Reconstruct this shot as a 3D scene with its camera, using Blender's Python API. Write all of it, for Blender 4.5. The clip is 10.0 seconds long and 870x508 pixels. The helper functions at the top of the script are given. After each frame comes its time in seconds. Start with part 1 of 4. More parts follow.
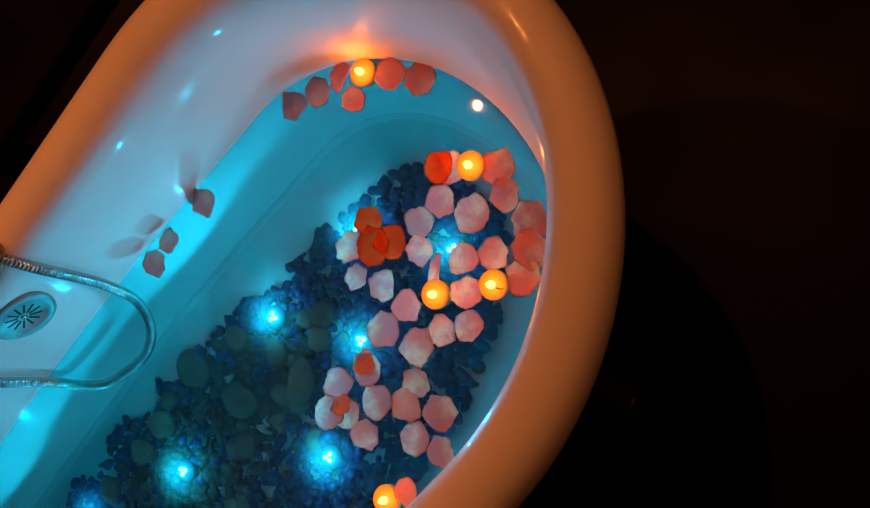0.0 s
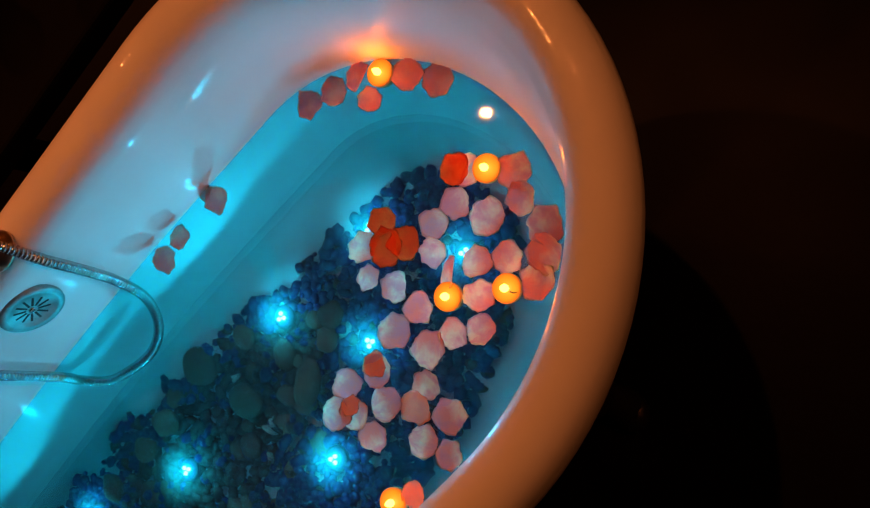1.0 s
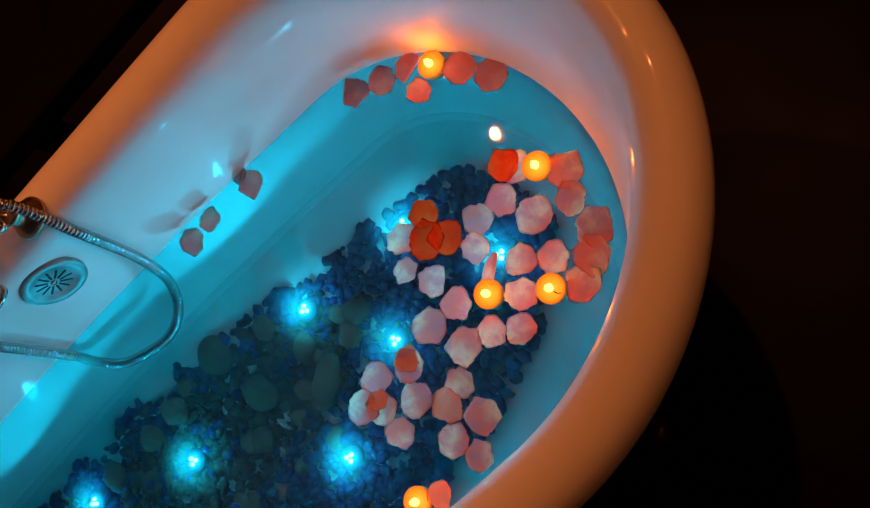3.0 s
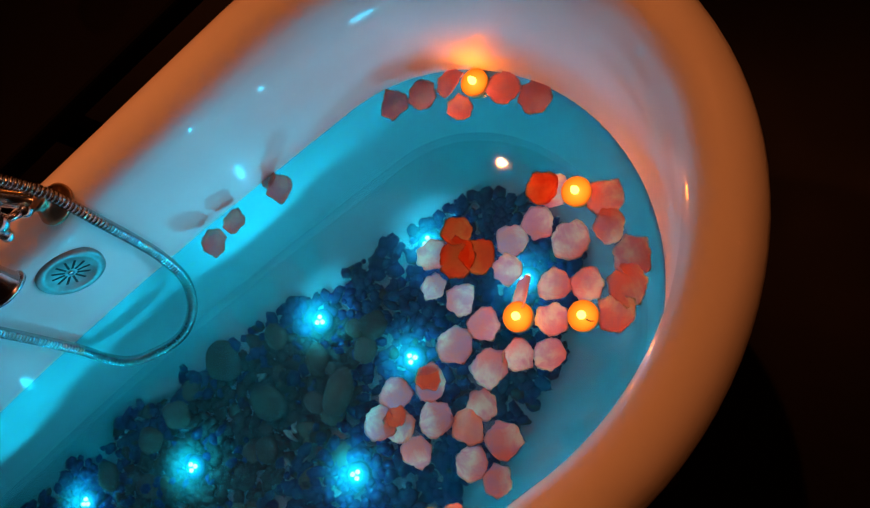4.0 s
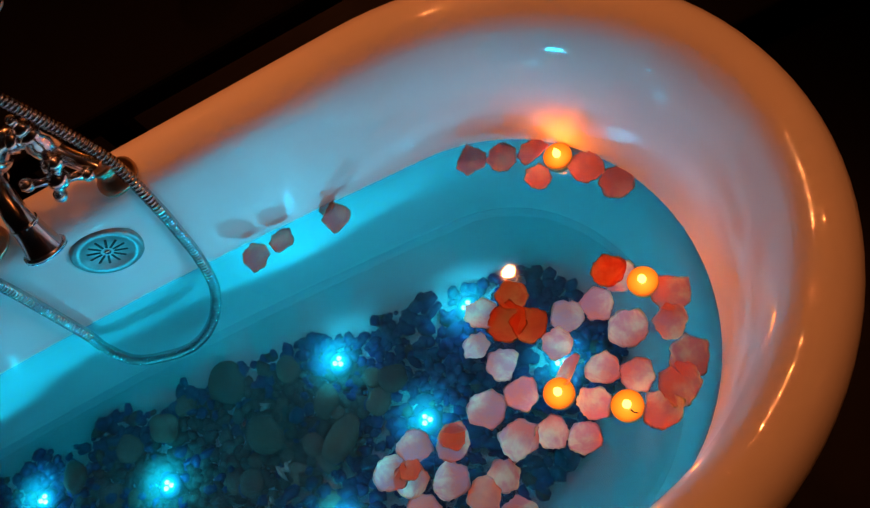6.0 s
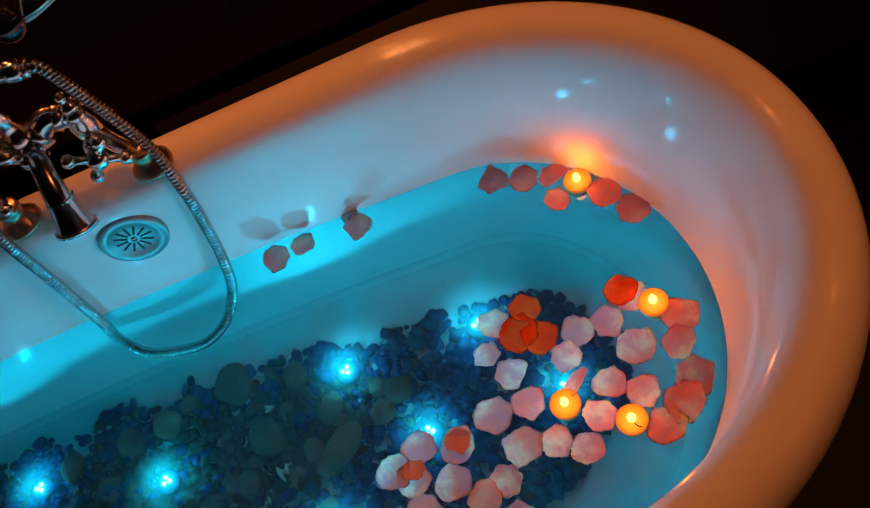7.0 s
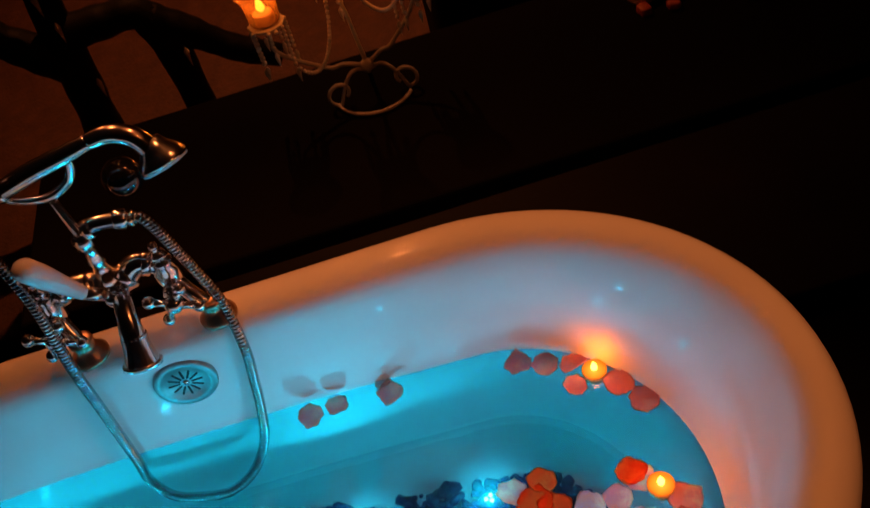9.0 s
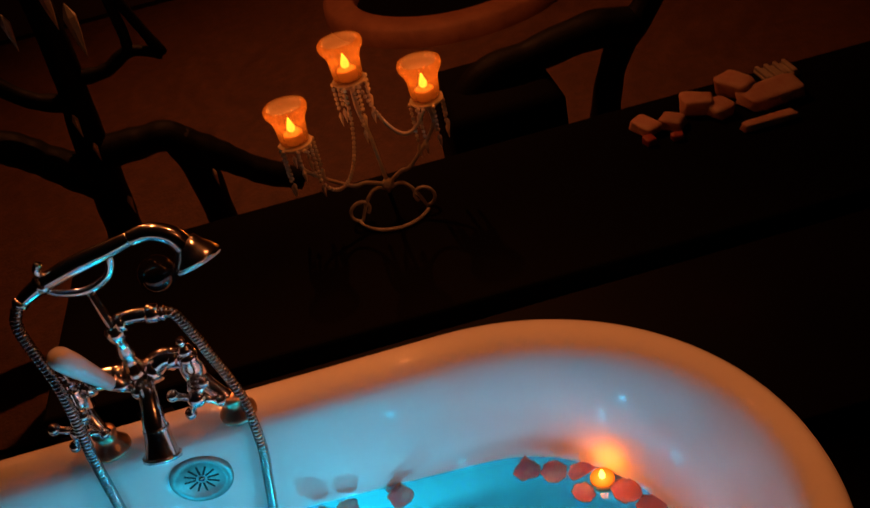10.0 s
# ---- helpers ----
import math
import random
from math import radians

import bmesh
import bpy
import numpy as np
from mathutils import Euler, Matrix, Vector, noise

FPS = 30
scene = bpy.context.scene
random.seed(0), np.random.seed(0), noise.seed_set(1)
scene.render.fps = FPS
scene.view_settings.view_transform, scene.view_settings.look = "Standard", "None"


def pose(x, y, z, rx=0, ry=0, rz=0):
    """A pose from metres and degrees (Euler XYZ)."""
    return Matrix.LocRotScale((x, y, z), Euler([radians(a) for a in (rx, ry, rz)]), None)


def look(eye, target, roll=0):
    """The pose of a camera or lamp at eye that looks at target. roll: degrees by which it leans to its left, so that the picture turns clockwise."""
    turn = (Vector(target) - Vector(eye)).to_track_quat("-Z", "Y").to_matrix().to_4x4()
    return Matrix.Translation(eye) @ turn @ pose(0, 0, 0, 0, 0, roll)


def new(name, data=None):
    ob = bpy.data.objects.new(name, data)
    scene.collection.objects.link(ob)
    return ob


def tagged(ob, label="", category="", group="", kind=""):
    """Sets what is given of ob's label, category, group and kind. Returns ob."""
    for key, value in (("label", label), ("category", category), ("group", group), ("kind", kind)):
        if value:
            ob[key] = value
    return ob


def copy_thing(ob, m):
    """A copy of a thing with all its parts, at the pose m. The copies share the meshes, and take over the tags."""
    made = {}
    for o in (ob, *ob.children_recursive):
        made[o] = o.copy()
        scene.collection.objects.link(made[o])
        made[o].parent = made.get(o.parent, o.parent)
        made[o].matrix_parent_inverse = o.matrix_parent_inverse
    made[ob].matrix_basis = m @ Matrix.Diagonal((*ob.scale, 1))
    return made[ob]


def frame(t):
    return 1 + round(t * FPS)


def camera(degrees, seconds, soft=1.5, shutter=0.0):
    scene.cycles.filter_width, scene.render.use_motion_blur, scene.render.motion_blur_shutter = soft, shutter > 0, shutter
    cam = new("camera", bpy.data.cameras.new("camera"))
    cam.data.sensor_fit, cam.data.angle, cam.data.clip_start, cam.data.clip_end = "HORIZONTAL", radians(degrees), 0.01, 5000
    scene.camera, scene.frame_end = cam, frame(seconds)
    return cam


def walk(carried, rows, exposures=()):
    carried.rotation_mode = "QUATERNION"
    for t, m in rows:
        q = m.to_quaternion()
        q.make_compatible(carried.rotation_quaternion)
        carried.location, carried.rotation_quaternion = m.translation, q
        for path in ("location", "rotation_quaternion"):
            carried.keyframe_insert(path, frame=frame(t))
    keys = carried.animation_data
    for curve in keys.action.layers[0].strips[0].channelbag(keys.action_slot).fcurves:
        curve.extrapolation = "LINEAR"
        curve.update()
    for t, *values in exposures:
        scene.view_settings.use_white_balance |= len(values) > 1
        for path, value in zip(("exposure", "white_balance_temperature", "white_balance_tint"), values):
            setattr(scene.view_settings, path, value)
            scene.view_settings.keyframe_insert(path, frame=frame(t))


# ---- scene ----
cam = camera(51.0, 10.0, soft=1.2, shutter=0.5)
PATH = [
    (0, (0.427, 0.366, 1.338), (-0.306, -0.21, -0.432), -83.3),
    (0.5, (0.425, 0.356, 1.338), (-0.323, -0.21, -0.428), -81.6),
    (1, (0.422, 0.35, 1.339), (-0.326, -0.213, -0.428), -80.8),
    (1.5, (0.419, 0.338, 1.343), (-0.335, -0.21, -0.427), -79.0),
    (2, (0.414, 0.323, 1.339), (-0.346, -0.215, -0.431), -77.4),
    (2.5, (0.411, 0.3, 1.342), (-0.353, -0.217, -0.432), -75.5),
    (4, (0.38, 0.227, 1.355), (-0.419, -0.204, -0.427), -64.8),
    (4.5, (0.37, 0.198, 1.346), (-0.465, -0.18, -0.432), -58.1),
    (5, (0.364, 0.169, 1.344), (-0.492, -0.165, -0.433), -52.7),
    (5.5, (0.369, 0.142, 1.347), (-0.529, -0.149, -0.416), -46.1),
    (6, (0.381, 0.113, 1.352), (-0.582, -0.137, -0.383), -39.7),
    (7.5, (0.477, 0.047, 1.365), (-0.672, -0.089, -0.267), -26.8),
    (8, (0.504, 0.028, 1.388), (-0.733, -0.052, -0.182), -22.6),
    (8.5, (0.525, -0.003, 1.413), (-0.812, -0.008, -0.075), -18.8),
    (9, (0.536, -0.014, 1.44), (-0.877, 0.014, 0.026), -16.7),
    (9.5, (0.579, -0.039, 1.438), (-0.954, 0.049, 0.157), -14.6),
    (10, (0.602, -0.037, 1.45), (-1.001, 0.06, 0.258), -13.6),
]
walk(cam, [(t, look(eye, target, roll)) for t, eye, target, roll in PATH])

# ---- light ----
WATER = 0.44
CYAN, AMBER, FLAME = (0.005, 1.0, 0.99), (1.0, 0.25, 0.062), (1.0, 0.165, 0.008)
scene.view_settings.exposure = 0.0
world = bpy.data.worlds.new("night")
scene.world = world
world.use_nodes = True
world.node_tree.nodes["Background"].inputs[0].default_value = (1.0, 0.35, 0.12, 1)
world.node_tree.nodes["Background"].inputs[1].default_value = 0.001


def lamp(name, kind, place, watts, colour, size, **more):
    data = bpy.data.lights.new(name, kind)
    data.energy, data.color = watts, colour
    data.shadow_soft_size = size
    for key, value in more.items():
        if key == "spot":
            data.spot_size, data.spot_blend = radians(value), 1.0
    ob = new(name, data)
    ob.location = place
    return ob


# x, y, watts, cone in degrees, the point each lamp aims at
# the first three follow glints; the last two are added fill lamps
DOWNLIGHTS_AND_FILLS = ((-1.02, -0.09, 36, 38, (-0.05, -0.1, 0.6)), (-0.52, 0.85, 36, 52, (0.0, 0.05, 0.6)), (1.00, 1.75, 22, 36, (0.1, 0.05, 0.6)), (-2.20, -0.90, 70, 30, (0.0, -0.60, 0.6)), (-2.25, -0.1, 98, 106, (-2.2, 0.0, 0.0)))
for x, y, watts, cone, aim in DOWNLIGHTS_AND_FILLS:
    spot = lamp("downlight_or_fill_beam", "SPOT", (x, y, 2.415), watts, AMBER, 0.017, spot=cone)
    spot.matrix_world = look((x, y, 2.415), aim)

# ---- materials ----


def material(name):
    m = bpy.data.materials.new(name)
    m.use_nodes = True
    return m, m.node_tree.nodes, m.node_tree.links, m.node_tree.nodes["Principled BSDF"]


def set_in(node, **values):
    for key, value in values.items():
        node.inputs[key.replace("_", " ")].default_value = value


def ramp(nodes, stops):
    r = nodes.new("ShaderNodeValToRGB")
    while len(r.color_ramp.elements) < len(stops):
        r.color_ramp.elements.new(0.5)
    for e, (p, c) in zip(r.color_ramp.elements, stops):
        e.position, e.color = p, (*c, 1)
    return r


def surface(name, stops, scale, rough=(0.3, 0.5), metal=0.0, bump=0.0, bump_scale=80.0, detail=6.0, coat=0.0, vary=0.0):
    """Noise-mottled surface with fine relief."""
    m, nodes, links, bsdf = material(name)
    tc = nodes.new("ShaderNodeTexCoord")
    n1 = nodes.new("ShaderNodeTexNoise")
    set_in(n1, Scale=scale, Detail=detail, Roughness=0.6)
    links.new(tc.outputs["Object"], n1.inputs["Vector"])
    r = ramp(nodes, stops)
    links.new(n1.outputs["Fac"], r.inputs["Fac"])
    colour = r.outputs["Color"]
    if vary:
        info = nodes.new("ShaderNodeObjectInfo")
        mr = nodes.new("ShaderNodeMapRange")
        set_in(mr, To_Min=1 - vary, To_Max=1 + vary)
        links.new(info.outputs["Random"], mr.inputs["Value"])
        hsv = nodes.new("ShaderNodeHueSaturation")
        links.new(mr.outputs["Result"], hsv.inputs["Value"])
        links.new(colour, hsv.inputs["Color"])
        colour = hsv.outputs["Color"]
    links.new(colour, bsdf.inputs["Base Color"])
    rr = nodes.new("ShaderNodeMapRange")
    set_in(rr, To_Min=rough[0], To_Max=rough[1])
    links.new(n1.outputs["Fac"], rr.inputs["Value"])
    links.new(rr.outputs["Result"], bsdf.inputs["Roughness"])
    bsdf.inputs["Metallic"].default_value = metal
    bsdf.inputs["Coat Weight"].default_value = coat
    if bump:
        n2 = nodes.new("ShaderNodeTexNoise")
        set_in(n2, Scale=bump_scale, Detail=5.0)
        links.new(tc.outputs["Object"], n2.inputs["Vector"])
        b = nodes.new("ShaderNodeBump")
        set_in(b, Strength=bump, Distance=0.004)
        links.new(n2.outputs["Fac"], b.inputs["Height"])
        links.new(b.outputs["Normal"], bsdf.inputs["Normal"])
    return m


def glowing(name, colour, strength):
    m, nodes, links, bsdf = material(name)
    set_in(bsdf, Base_Color=(*[0.4 * c for c in colour], 1), Emission_Color=(*colour, 1), Emission_Strength=strength, Roughness=0.4)
    return m


def petal_material(name, root, tip, side, through_light=0.55):
    m, nodes, links, bsdf = material(name)
    tc = nodes.new("ShaderNodeTexCoord")
    sep = nodes.new("ShaderNodeSeparateXYZ")
    links.new(tc.outputs["Generated"], sep.inputs[0])
    n = nodes.new("ShaderNodeTexNoise")
    set_in(n, Scale=3.0, Detail=5.0, Roughness=0.65)
    links.new(tc.outputs["Generated"], n.inputs["Vector"])
    info = nodes.new("ShaderNodeObjectInfo")
    add = nodes.new("ShaderNodeMath")
    add.operation = "MULTIPLY_ADD"
    add.inputs[1].default_value = 0.75
    links.new(n.outputs["Fac"], add.inputs[0])
    links.new(sep.outputs["Y"], add.inputs[2])
    sub = nodes.new("ShaderNodeMath")
    sub.operation = "MULTIPLY_ADD"
    sub.inputs[1].default_value = 0.5
    links.new(info.outputs["Random"], sub.inputs[0])
    links.new(add.outputs[0], sub.inputs[2])
    r = ramp(nodes, ((0.56, root), (0.68, tuple((a + b) / 2 for a, b in zip(root, tip))), (0.80, tip)))
    half = nodes.new("ShaderNodeMath")
    half.operation = "MULTIPLY"
    half.inputs[1].default_value = 0.62
    links.new(sub.outputs[0], half.inputs[0])
    links.new(half.outputs[0], r.inputs["Fac"])
    blush = nodes.new("ShaderNodeTexNoise")
    blush.noise_dimensions = "4D"
    set_in(blush, Scale=1.6, Detail=3.0, Roughness=0.6)
    links.new(tc.outputs["Generated"], blush.inputs["Vector"])
    seed = nodes.new("ShaderNodeMath")
    seed.operation = "MULTIPLY"
    seed.inputs[1].default_value = 37.0
    links.new(info.outputs["Random"], seed.inputs[0])
    links.new(seed.outputs[0], blush.inputs["W"])
    amount = nodes.new("ShaderNodeMapRange")
    set_in(amount, From_Min=0.44, From_Max=0.60, To_Min=0.0, To_Max=0.8)
    links.new(blush.outputs["Fac"], amount.inputs["Value"])
    tinted = nodes.new("ShaderNodeMixRGB")
    tinted.inputs[2].default_value = (*side, 1)
    links.new(amount.outputs["Result"], tinted.inputs[0])
    links.new(r.outputs["Color"], tinted.inputs[1])
    links.new(tinted.outputs[0], bsdf.inputs["Base Color"])
    w = nodes.new("ShaderNodeTexNoise")
    set_in(w, Scale=7.0, Detail=6.0, Roughness=0.7)
    links.new(tc.outputs["Generated"], w.inputs["Vector"])
    b = nodes.new("ShaderNodeBump")
    set_in(b, Strength=0.5, Distance=0.0015)
    links.new(w.outputs["Fac"], b.inputs["Height"])
    links.new(b.outputs["Normal"], bsdf.inputs["Normal"])
    set_in(bsdf, Roughness=0.75, Specular_IOR_Level=0.25)
    tr = nodes.new("ShaderNodeBsdfTranslucent")
    links.new(tinted.outputs[0], tr.inputs["Color"])
    mix = nodes.new("ShaderNodeMixShader")
    mix.inputs[0].default_value = through_light
    links.new(bsdf.outputs[0], mix.inputs[1])
    links.new(tr.outputs[0], mix.inputs[2])
    links.new(mix.outputs[0], nodes["Material Output"].inputs[0])
    return m


def clear(name, tint, rough=0.02, bump=0.0, bump_scale=6.0, ior=1.33, gloss=1.0):
    """Clear sheet: lets light through tinted, and reflects more at grazing angles."""
    m, nodes, links, bsdf = material(name)
    nodes.remove(bsdf)
    tr = nodes.new("ShaderNodeBsdfTransparent")
    tr.inputs[0].default_value = (*tint, 1)
    gl = nodes.new("ShaderNodeBsdfGlossy")
    gl.inputs["Roughness"].default_value = rough
    fr = nodes.new("ShaderNodeFresnel")
    fr.inputs["IOR"].default_value = ior
    if bump:
        tc = nodes.new("ShaderNodeTexCoord")
        n = nodes.new("ShaderNodeTexNoise")
        set_in(n, Scale=bump_scale, Detail=3.0)
        links.new(tc.outputs["Object"], n.inputs["Vector"])
        b = nodes.new("ShaderNodeBump")
        set_in(b, Strength=bump, Distance=0.01)
        links.new(n.outputs["Fac"], b.inputs["Height"])
        links.new(b.outputs["Normal"], gl.inputs["Normal"])
        links.new(b.outputs["Normal"], fr.inputs["Normal"])
    mix = nodes.new("ShaderNodeMixShader")
    links.new(fr.outputs[0], mix.inputs[0])
    links.new(tr.outputs[0], mix.inputs[1])
    links.new(gl.outputs[0], mix.inputs[2])
    links.new(mix.outputs[0], nodes["Material Output"].inputs[0])
    return m


M_ENAMEL = surface("white_enamel", ((0.3, (0.76, 0.75, 0.73)), (0.7, (0.83, 0.82, 0.8))), 5, (0.32, 0.45), coat=0.42, bump=0.02, bump_scale=9)
nodes, links = M_ENAMEL.node_tree.nodes, M_ENAMEL.node_tree.links
geo, sep, glaze = nodes.new("ShaderNodeNewGeometry"), nodes.new("ShaderNodeSeparateXYZ"), nodes.new("ShaderNodeMapRange")
links.new(geo.outputs["Position"], sep.inputs[0])
links.new(sep.outputs["Z"], glaze.inputs["Value"])
set_in(glaze, From_Min=0.575, From_Max=0.61, To_Min=0.06, To_Max=0.6)  # full coat on the rim, less inside to keep lamp glints there low
links.new(glaze.outputs["Result"], nodes["Principled BSDF"].inputs["Coat Weight"])
nodes["Principled BSDF"].inputs["Specular IOR Level"].default_value = 0.08
coat_rough = nodes.new("ShaderNodeMapRange")
set_in(coat_rough, From_Min=0.575, From_Max=0.61, To_Min=0.06, To_Max=0.025)
links.new(sep.outputs["Z"], coat_rough.inputs["Value"])
links.new(coat_rough.outputs["Result"], nodes["Principled BSDF"].inputs["Coat Roughness"])
wave, wavy = nodes.new("ShaderNodeTexNoise"), nodes.new("ShaderNodeBump")
set_in(wave, Scale=38.0, Detail=3.0)
links.new(geo.outputs["Position"], wave.inputs["Vector"])
set_in(wavy, Strength=0.34, Distance=0.001)
links.new(wave.outputs["Fac"], wavy.inputs["Height"])
links.new(wavy.outputs["Normal"], nodes["Principled BSDF"].inputs["Coat Normal"])
M_OUTER = surface("dark_enamel", ((0.3, (0.012, 0.011, 0.01)), (0.7, (0.02, 0.018, 0.017))), 8, (0.3, 0.5))
M_CHROME = surface("chrome", ((0.3, (0.74, 0.72, 0.7)), (0.7, (0.88, 0.86, 0.84))), 30, (0.10, 0.24), metal=1.0)
M_PLATE = surface("satin_plate", ((0.3, (0.26, 0.27, 0.26)), (0.7, (0.40, 0.41, 0.40))), 60, (0.34, 0.5), metal=0.75)
M_STEEL = surface("hose_steel", ((0.3, (0.36, 0.36, 0.35)), (0.7, (0.5, 0.5, 0.48))), 4, (0.2, 0.28), metal=1.0)
M_BRONZE = surface("worn_bronze", ((0.3, (0.36, 0.24, 0.15)), (0.7, (0.52, 0.36, 0.24))), 40, (0.2, 0.4), metal=1.0)
M_DARK = surface("dark_slot", ((0.3, (0.01, 0.01, 0.01)), (0.7, (0.02, 0.02, 0.02))), 40, (0.5, 0.7))
M_PORCELAIN = surface("porcelain", ((0.3, (0.72, 0.7, 0.66)), (0.7, (0.8, 0.78, 0.74))), 20, (0.15, 0.3), coat=0.4)
M_WATER = clear("bath_water", (0.39, 0.40, 0.65), bump=0.05, bump_scale=7)
def haze_material():
    """Sheet that stands in for haze in the water: it scatters a little of the lamps' light."""
    m, nodes, links, bsdf = material("haze_sheet_look")
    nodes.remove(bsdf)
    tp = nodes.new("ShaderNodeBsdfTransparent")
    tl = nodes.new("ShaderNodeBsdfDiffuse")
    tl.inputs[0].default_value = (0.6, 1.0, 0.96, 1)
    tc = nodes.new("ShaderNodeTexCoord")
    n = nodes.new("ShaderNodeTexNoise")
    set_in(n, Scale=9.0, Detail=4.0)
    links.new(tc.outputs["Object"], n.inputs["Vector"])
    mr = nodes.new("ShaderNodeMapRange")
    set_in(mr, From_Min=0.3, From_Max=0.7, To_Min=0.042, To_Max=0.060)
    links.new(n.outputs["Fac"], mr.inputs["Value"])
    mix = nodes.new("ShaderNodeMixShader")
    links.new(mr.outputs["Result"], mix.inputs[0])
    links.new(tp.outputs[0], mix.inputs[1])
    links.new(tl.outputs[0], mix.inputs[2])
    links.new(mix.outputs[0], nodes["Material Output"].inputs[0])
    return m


M_HAZE = haze_material()
M_PINK = petal_material("pink_petal", (0.88, 0.87, 0.70), (0.85, 0.38, 0.31), (0.72, 0.38, 0.46), 0.47)
M_RED = petal_material("red_petal", (0.93, 0.15, 0.035), (0.95, 0.24, 0.07), (0.86, 0.10, 0.03), 0.15)
M_SALMON = petal_material("salmon_petal", (0.92, 0.54, 0.38), (0.92, 0.40, 0.26), (0.86, 0.42, 0.36), 0.45)
# petals by the wall: warm light they miss is put into this pink
M_WARMED = petal_material("pink_petal_warmed", (0.88, 0.55, 0.48), (0.86, 0.34, 0.30), (0.78, 0.36, 0.40), 0.3)
M_WAX = surface("candle_wax", ((0.3, (0.8, 0.45, 0.2)), (0.7, (0.85, 0.5, 0.25))), 30, (0.4, 0.6))
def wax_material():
    """Wax with the flame's light put into its emission: yellow round the flame, amber at the rim."""
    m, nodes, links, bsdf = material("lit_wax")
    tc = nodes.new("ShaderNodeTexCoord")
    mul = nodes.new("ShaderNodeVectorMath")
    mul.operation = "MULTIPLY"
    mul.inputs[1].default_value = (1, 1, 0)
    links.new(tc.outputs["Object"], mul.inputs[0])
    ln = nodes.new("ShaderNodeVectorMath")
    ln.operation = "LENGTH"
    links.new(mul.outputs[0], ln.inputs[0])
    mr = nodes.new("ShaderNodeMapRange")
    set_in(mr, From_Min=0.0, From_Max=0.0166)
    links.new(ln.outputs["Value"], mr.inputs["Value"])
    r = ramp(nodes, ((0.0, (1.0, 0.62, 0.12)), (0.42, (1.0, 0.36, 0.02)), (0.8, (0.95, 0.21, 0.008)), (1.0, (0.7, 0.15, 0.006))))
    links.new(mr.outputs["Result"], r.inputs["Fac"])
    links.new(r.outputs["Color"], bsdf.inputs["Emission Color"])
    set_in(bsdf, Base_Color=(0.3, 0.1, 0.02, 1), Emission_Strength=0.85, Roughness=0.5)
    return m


M_WAXGLOW = wax_material()
M_FLAME = glowing("flame", (1.0, 0.50, 0.07), 6.0)
M_LED = glowing("led_chip", (0.35, 0.95, 1.0), 6.0)
def lens_material():
    """Puck lens with the diodes' halo put into its emission, fading from the middle outwards."""
    m, nodes, links, bsdf = material("halo_lens")
    tc = nodes.new("ShaderNodeTexCoord")
    mul = nodes.new("ShaderNodeVectorMath")
    mul.operation = "MULTIPLY"
    mul.inputs[1].default_value = (1, 1, 0)
    links.new(tc.outputs["Object"], mul.inputs[0])
    ln = nodes.new("ShaderNodeVectorMath")
    ln.operation = "LENGTH"
    links.new(mul.outputs[0], ln.inputs[0])
    mr = nodes.new("ShaderNodeMapRange")
    mr.interpolation_type = "SMOOTHERSTEP"
    set_in(mr, From_Min=0.0, From_Max=0.0200, To_Min=1.0, To_Max=0.0)
    links.new(ln.outputs["Value"], mr.inputs["Value"])
    pw = nodes.new("ShaderNodeMath")
    pw.operation = "POWER"
    pw.inputs[1].default_value = 1.2
    links.new(mr.outputs["Result"], pw.inputs[0])
    st = nodes.new("ShaderNodeMath")
    st.operation = "MULTIPLY"
    st.inputs[1].default_value = 2.0
    links.new(pw.outputs[0], st.inputs[0])
    links.new(st.outputs[0], bsdf.inputs["Emission Strength"])
    set_in(bsdf, Base_Color=(0.02, 0.06, 0.09, 1), Emission_Color=(0.0, 0.55, 1.0, 1), Roughness=0.5)
    return m


M_LENS = lens_material()
M_PUCK = surface("puck_plastic", ((0.3, (0.01, 0.02, 0.03)), (0.7, (0.02, 0.035, 0.05))), 30, (0.2, 0.4))
M_STONE = surface("river_stone", ((0.25, (0.10, 0.055, 0.03)), (0.5, (0.20, 0.125, 0.075)), (0.75, (0.32, 0.24, 0.16))), 22, (0.4, 0.7), bump=0.2, bump_scale=150, vary=0.45)
M_GLASSBLUE = surface("blue_glass", ((0.3, (0.002, 0.013, 0.075)), (0.7, (0.007, 0.042, 0.20))), 14, (0.3, 0.5))
M_GRAVEL = surface("dark_gravel", ((0.3, (0.03, 0.024, 0.018)), (0.7, (0.09, 0.07, 0.055))), 40, (0.4, 0.7), bump=0.2)
M_SHELL = surface("shell", ((0.3, (0.45, 0.36, 0.28)), (0.7, (0.62, 0.54, 0.45))), 60, (0.4, 0.6), bump=0.3, bump_scale=200)
M_FLOOR = surface("brown_stone", ((0.30, (0.050, 0.020, 0.012)), (0.5, (0.082, 0.035, 0.020)), (0.72, (0.125, 0.054, 0.030))), 26, (0.5, 0.8), bump=0.8, bump_scale=90, detail=12)
